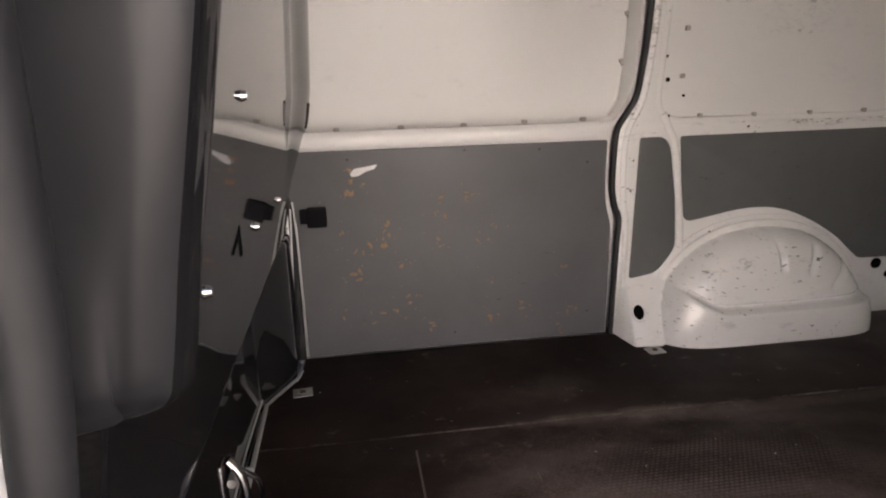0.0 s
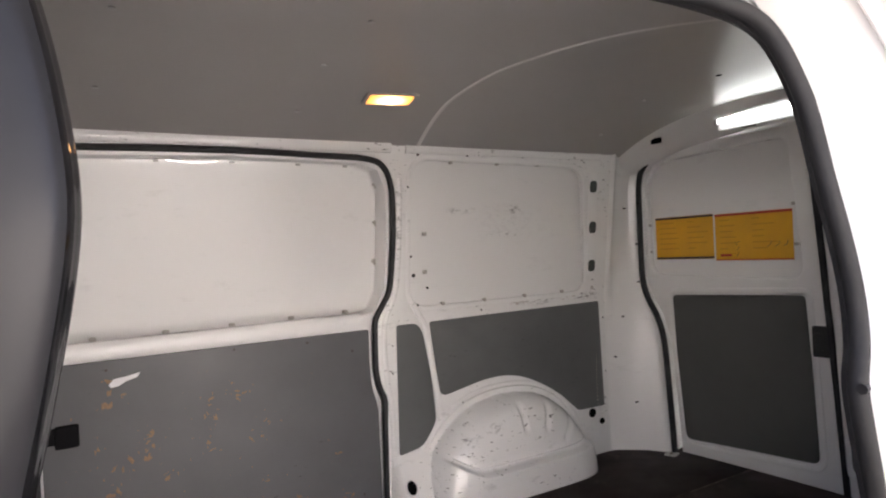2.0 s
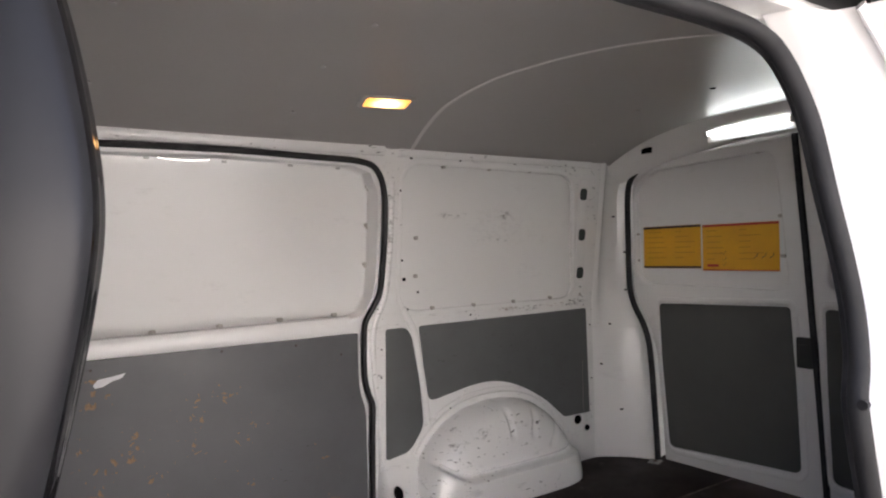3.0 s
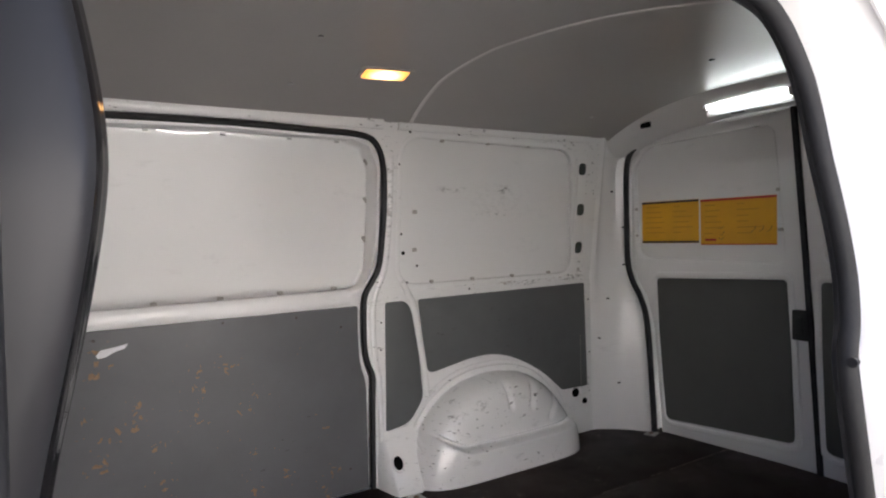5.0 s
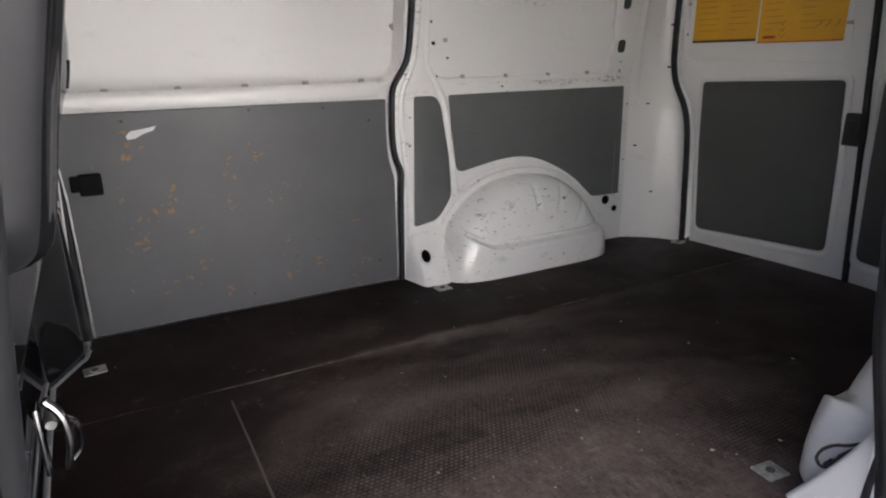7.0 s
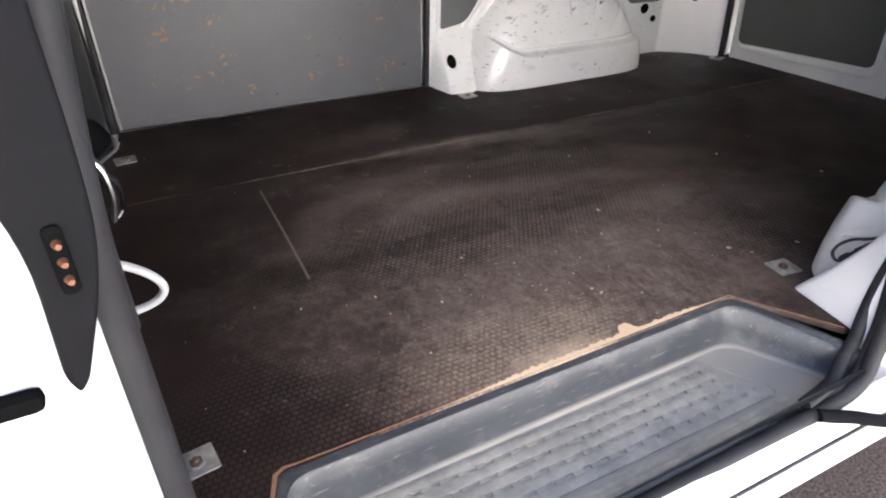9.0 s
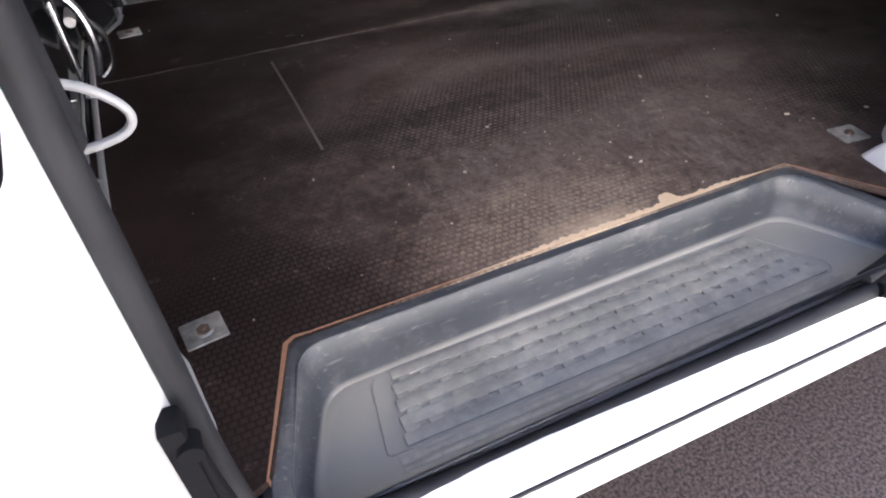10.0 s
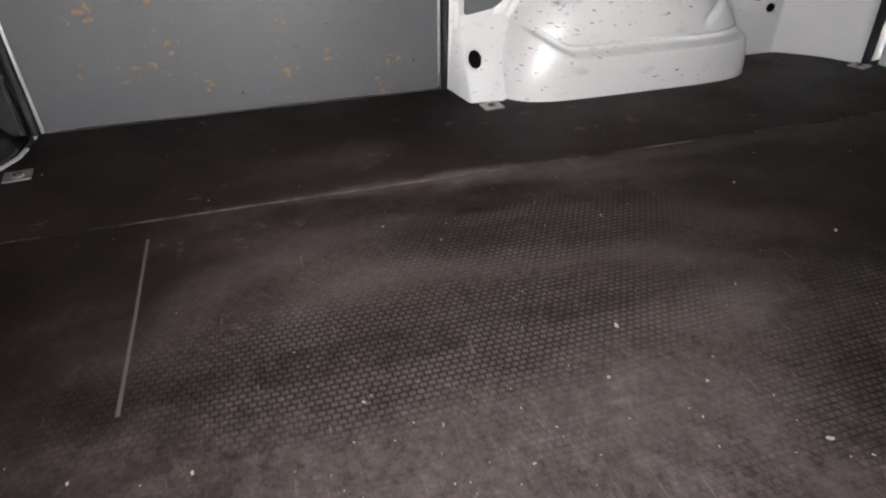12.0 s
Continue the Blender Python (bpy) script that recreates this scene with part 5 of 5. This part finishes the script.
def on_pillar(bm, out=0.0):
    m = Matrix.Translation((0.138 + out * 0.25, 0.052 - out * 0.97, 0.0)) @ Matrix.Rotation(radians(15), 4, "Z")
    bmesh.ops.transform(bm, matrix=m, verts=bm.verts)
    return bm


contact = part("contact_block", on_pillar(cb), MATT, wall_near, "black plastic electrical contact block")
part("contact_window", on_pillar(plate(rounded([(-0.005, 0.516), (0.005, 0.516), (0.005, 0.560), (-0.005, 0.560)], 0.0048, 4), (), 0.004, 0.001), 0.003), HOLE, contact)
for z in (0.5265, 0.538, 0.5495):
    part("copper_pin", on_pillar(disc(0.0029, 0.006, (0.000, 0.0, z), "y", 12, 0.4), 0.005), COPPER, contact, "copper spring contact")
part("body_slot", block((0.10, 0.014, 0.013), 0.006, (0.058, 0.036, 0.461)), HOLE, wall_near, "dark slot in the pillar face")
part("guide_bracket", joined(block((0.020, 0.03, 0.12), 0.006, (0.138, 0.062, 0.165)), tube([(0.146, 0.06, 0.20), (0.15, 0.055, 0.14), (0.155, 0.055, 0.08)], 0.006), disc(0.010, 0.02, (0.146, 0.050, 0.20), "y")), MATT, wall_near, "black guide bracket low on the pillar")
# added black sheet that hides white panels and keeps this space dark
part("pillar_mask", block((0.19, 0.006, 0.34), 0.003, (0.036, 0.186, 0.515)), MATT, wall_near, "black sheet added to keep the space inside the front pillar dark")
# white foot of the front pillar inside the seal
part("inner_pillar_foot", loft([[(0.03, 0.345, -0.003), (0.112, 0.340, -0.003), (0.120, 0.336, -0.003), (0.1245, 0.328, -0.003), (0.140, 0.225, -0.003), (0.145, 0.13, -0.003)],
                                [(0.03, 0.310, 0.10), (0.106, 0.305, 0.10), (0.114, 0.300, 0.10), (0.119, 0.292, 0.10), (0.135, 0.20, 0.10), (0.144, 0.13, 0.10)],
                                [(0.02, 0.270, 0.20), (0.085, 0.264, 0.20), (0.095, 0.259, 0.20), (0.101, 0.251, 0.20), (0.128, 0.18, 0.20), (0.142, 0.13, 0.20)],
                                [(0.01, 0.200, 0.34), (0.075, 0.195, 0.34), (0.084, 0.190, 0.34), (0.090, 0.183, 0.34), (0.120, 0.15, 0.34), (0.138, 0.13, 0.34)]]), WHITE, wall_near, "smooth white sloped pillar foot")
# white foot of the rear pillar inside the seal
foot_rows = []
for z in (-0.002, 0.02, 0.05, 0.08, 0.11, 0.14, 0.17, 0.20, 0.24):
    tip = table(z, [(0.0, 0.284), (0.062, 0.242), (0.135, 0.200), (0.20, 0.168), (0.24, 0.155)])
    xf = 1.262 + 0.016 * ease(0.2, 0.0, z) + 0.02 * ease(0.0, 0.15, z)
    foot_rows.append([(1.250, 0.100, z), (1.256, 0.135, z), (xf - 0.004, tip - 0.012, z), (xf - 0.001, tip - 0.004, z), (xf + 0.004, tip, z), (xf + 0.012, tip + 0.001, z), (1.36, tip + 0.004, z), (1.45, tip - 0.02, z)])
part("inner_pillar_foot", loft(foot_rows), WHITE, wall_near, "smooth white sloped pillar foot")

# step well
tray = thing("step_tray", "scuffed grey plastic step well with raised treads", "step", kind="structure")


def tray_loop(inset, z, low):
    base = [(0.172 + inset * 1.1, 0.084 + inset * 0.5), (0.249 + inset * 0.65, 0.307 - inset), (1.140 - inset * 0.65, 0.319 - inset), (1.262 - inset * 1.1, 0.084 + inset * 0.5)]
    pts = rounded(base, [0.05, 0.03 + max(0, inset) * 0.3, 0.03 + max(0, inset) * 0.3, 0.05], 8)
    out = []
    for x, y in pts:
        k = ease(0.11, 0.21, y)
        low_here = low + (z - low) * 0.8 * max(ease(1.13, 1.245, x), ease(0.24, 0.18, x))
        out.append((x, y, z * k + low_here * (1 - k)))
    return out


rows = [tray_loop(-0.016, -0.0135, -0.058), tray_loop(-0.004, -0.004, -0.060), tray_loop(0.006, -0.0035, -0.062), tray_loop(0.014, -0.005, -0.066), tray_loop(0.019, -0.012, -0.072), tray_loop(0.026, -0.045, -0.078), tray_loop(0.034, -0.070, -0.082), tray_loop(0.041, -0.0815, -0.084), tray_loop(0.051, -0.084, -0.0845)]
tm = loft(rows, True)
tm.verts.ensure_lookup_table()
last = [v for v in tm.verts[-len(rows[-1]):]]
tm.faces.new(last)
bmesh.ops.recalc_face_normals(tm, faces=tm.faces)
for f in tm.faces:
    if len(f.verts) > 4 and f.normal.z < 0:
        bmesh.ops.reverse_faces(tm, faces=tm.faces[:])
        break
part("well", tm, TRAY, tray)
for k in range(5):
    y = 0.152 + 0.0262 * k
    x0, x1 = 0.346 + 0.005 * k, 1.080 - 0.014 * k
    count = 21
    bars = [block((x1 - x0, 0.0182, 0.0056), 0.0020, ((x0 + x1) / 2, y, -0.0822))]
    # bridges between the ribs leave a row of square pits
    for i in range(count if k < 4 else 0):
        x = x0 + (x1 - x0 - 0.012) * (i + 0.5) / count
        bars.append(block(((x1 - x0) / count - 0.0150, 0.0130, 0.0038), 0.0012, (x + (0.006 if k % 2 else -0.002), y + 0.0131, -0.0823)))
    part("tread", joined(*bars), TREAD, tray)
for y, h in ((0.1285, 0.0018), (0.1165, 0.0026)):
    part("front_ridge", tube([(x, y, -0.0838) for x in np.linspace(0.33, 1.10, 9)], h, 0.0050, up=(0, 0, 1)), TREAD, tray, "long smooth ridge along the front of the step")
bead = rounded([(0.318, 0.140), (0.338, 0.262), (0.372, 0.279), (1.020, 0.283), (1.098, 0.160), (1.090, 0.140)], [0.01, 0.03, 0.02, 0.02, 0.02, 0.01], 5)
part("bead", tube([(x, y, -0.0838) for x, y in bead], 0.0012, 0.0016, True, 6), TRAY, tray, "fine raised line round the treads")
part("rim_bead", tube(tray_loop(0.0145, -0.0045, -0.071), 0.0015, 0.0020, True, 6, up=(0, 0, 1)), TRAY, tray, "worn pale edge of the step well")


# sill
sill_prof = smoothed([(0.112, -0.110), (0.086, -0.100), (0.078, -0.070), (0.072, -0.0665), (0.062, -0.070), (0.040, -0.095), (0.032, -0.104), (0.022, -0.109), (0.013, -0.115), (0.012, -0.124), (0.022, -0.136), (0.05, -0.150), (0.12, -0.22), (0.30, -0.30)], False, 3)
sill = thing("sill", "white painted door sill with a black rubber line", "sill", kind="structure")
part("sill_skin", loft([[(x, y, z) for y, z in sill_prof] for x in np.linspace(-0.9, 2.66, 14)]), WHITE, sill)
part("rubber_line", tube([(x, 0.0345, -0.1015) for x in np.linspace(-0.3, 1.45, 8)], 0.0035, 0.0035, sides=6), RUBBER, sill, "black rubber line along the sill")

# ---- loose fittings on the floor ----


def floor_plate(x, y, turn, label):
    ob = thing("tie_down_plate", label, "floor plate", "tie-down plates", at=(x, y, 0))
    m = Matrix.Translation((x, y, 0)) @ Matrix.Rotation(radians(turn), 4, "Z")
    pl = lay(plate(rounded([(-0.028, -0.025), (0.028, -0.025), (0.028, 0.025), (-0.028, 0.025)], 0.003, 3), (), 0.003, 0.0006), 0.0035)
    bmesh.ops.transform(pl, matrix=m, verts=pl.verts)
    steel = part("plate", pl, ZINC, ob)
    ringm = tube([(0.012 * math.cos(a), 0.012 * math.sin(a), 0.0035) for a in np.linspace(0, 2 * math.pi, 16, endpoint=False)], 0.002, closed=True, sides=6, up=(0, 0, 1))
    bmesh.ops.transform(ringm, matrix=m, verts=ringm.verts)
    part("rim", ringm, ZINC, steel)
    bolt = joined(disc(0.0095, 0.004, (0, 0, 0.0045), "z", 6), disc(0.005, 0.003, (0, 0, 0.0075), "z", 10, 0.4))
    bmesh.ops.transform(bolt, matrix=m, verts=bolt.verts)
    part("bolt", bolt, material("rusty_bolt", (0.16, 0.11, 0.08), 0.6, 0.5), steel, "dull rusty bolt")
    return ob


floor_plate(0.150, 0.372, 8, "galvanised tie-down plate with bolt beside the front pillar")
floor_plate(1.318, 0.340, -6, "galvanised tie-down plate with bolt near the rear pillar")
floor_plate(1.249, 1.582, 4, "galvanised tie-down plate with bolt at the far pillar foot")
floor_plate(0.130, 1.517, 6, "galvanised tie-down plate with bolt in the bulkhead corner")
floor_plate(2.43, 1.545, 20, "galvanised tie-down plate at the foot of the corner post")

cable = thing("cable_loop", "loop of black cable with a plug beside the near wheel arch", "cable", at=(1.30, 0.22, 0.1))
part("cable", tube(smoothed([(1.345, 0.165, 0.165), (1.318, 0.190, 0.156), (1.300, 0.204, 0.150), (1.300, 0.225, 0.138), (1.300, 0.243, 0.118), (1.300, 0.250, 0.099), (1.300, 0.246, 0.088), (1.300, 0.237, 0.085), (1.302, 0.229, 0.092)], False, 6), 0.0030), RUBBER, cable)
part("plug", joined(tube([(1.302, 0.232, 0.089), (1.302, 0.222, 0.104)], 0.0072), tube([(1.302, 0.222, 0.104), (1.304, 0.212, 0.118)], 0.0048), tube([(1.304, 0.213, 0.117), (1.310, 0.196, 0.140), (1.330, 0.170, 0.155)], 0.0066)), RUBBER, cable, "black two-part plug")

# crumbs and splinters on the floor
rnd = random.Random(11)
cr = bmesh.new()
for i in range(130):
    x, y = rnd.uniform(0.15, 2.0), rnd.uniform(0.34, 1.65)
    if rnd.random() < 0.6:
        x, y = rnd.gauss(0.85, 0.28), rnd.gauss(0.56, 0.12)
    if not (0.12 < x < 2.2 and 0.34 < y < 1.54):
        continue
    s = 0.0010 + 0.0026 * rnd.random() ** 4
    b = bmesh.ops.create_icosphere(cr, subdivisions=1, radius=s)["verts"]
    m = Matrix.Translation((x, y, s * 0.6)) @ Matrix.Rotation(rnd.uniform(0, 3), 4, "Z") @ Matrix.Diagonal((rnd.uniform(0.8, 2.2), rnd.uniform(0.6, 1.1), 0.7, 1))
    bmesh.ops.transform(cr, matrix=m, verts=b)
tagged(part("crumbs", cr, CRUMB, smooth=0), "pale crumbs and splinters scattered on the load floor", "debris", kind="stuff")
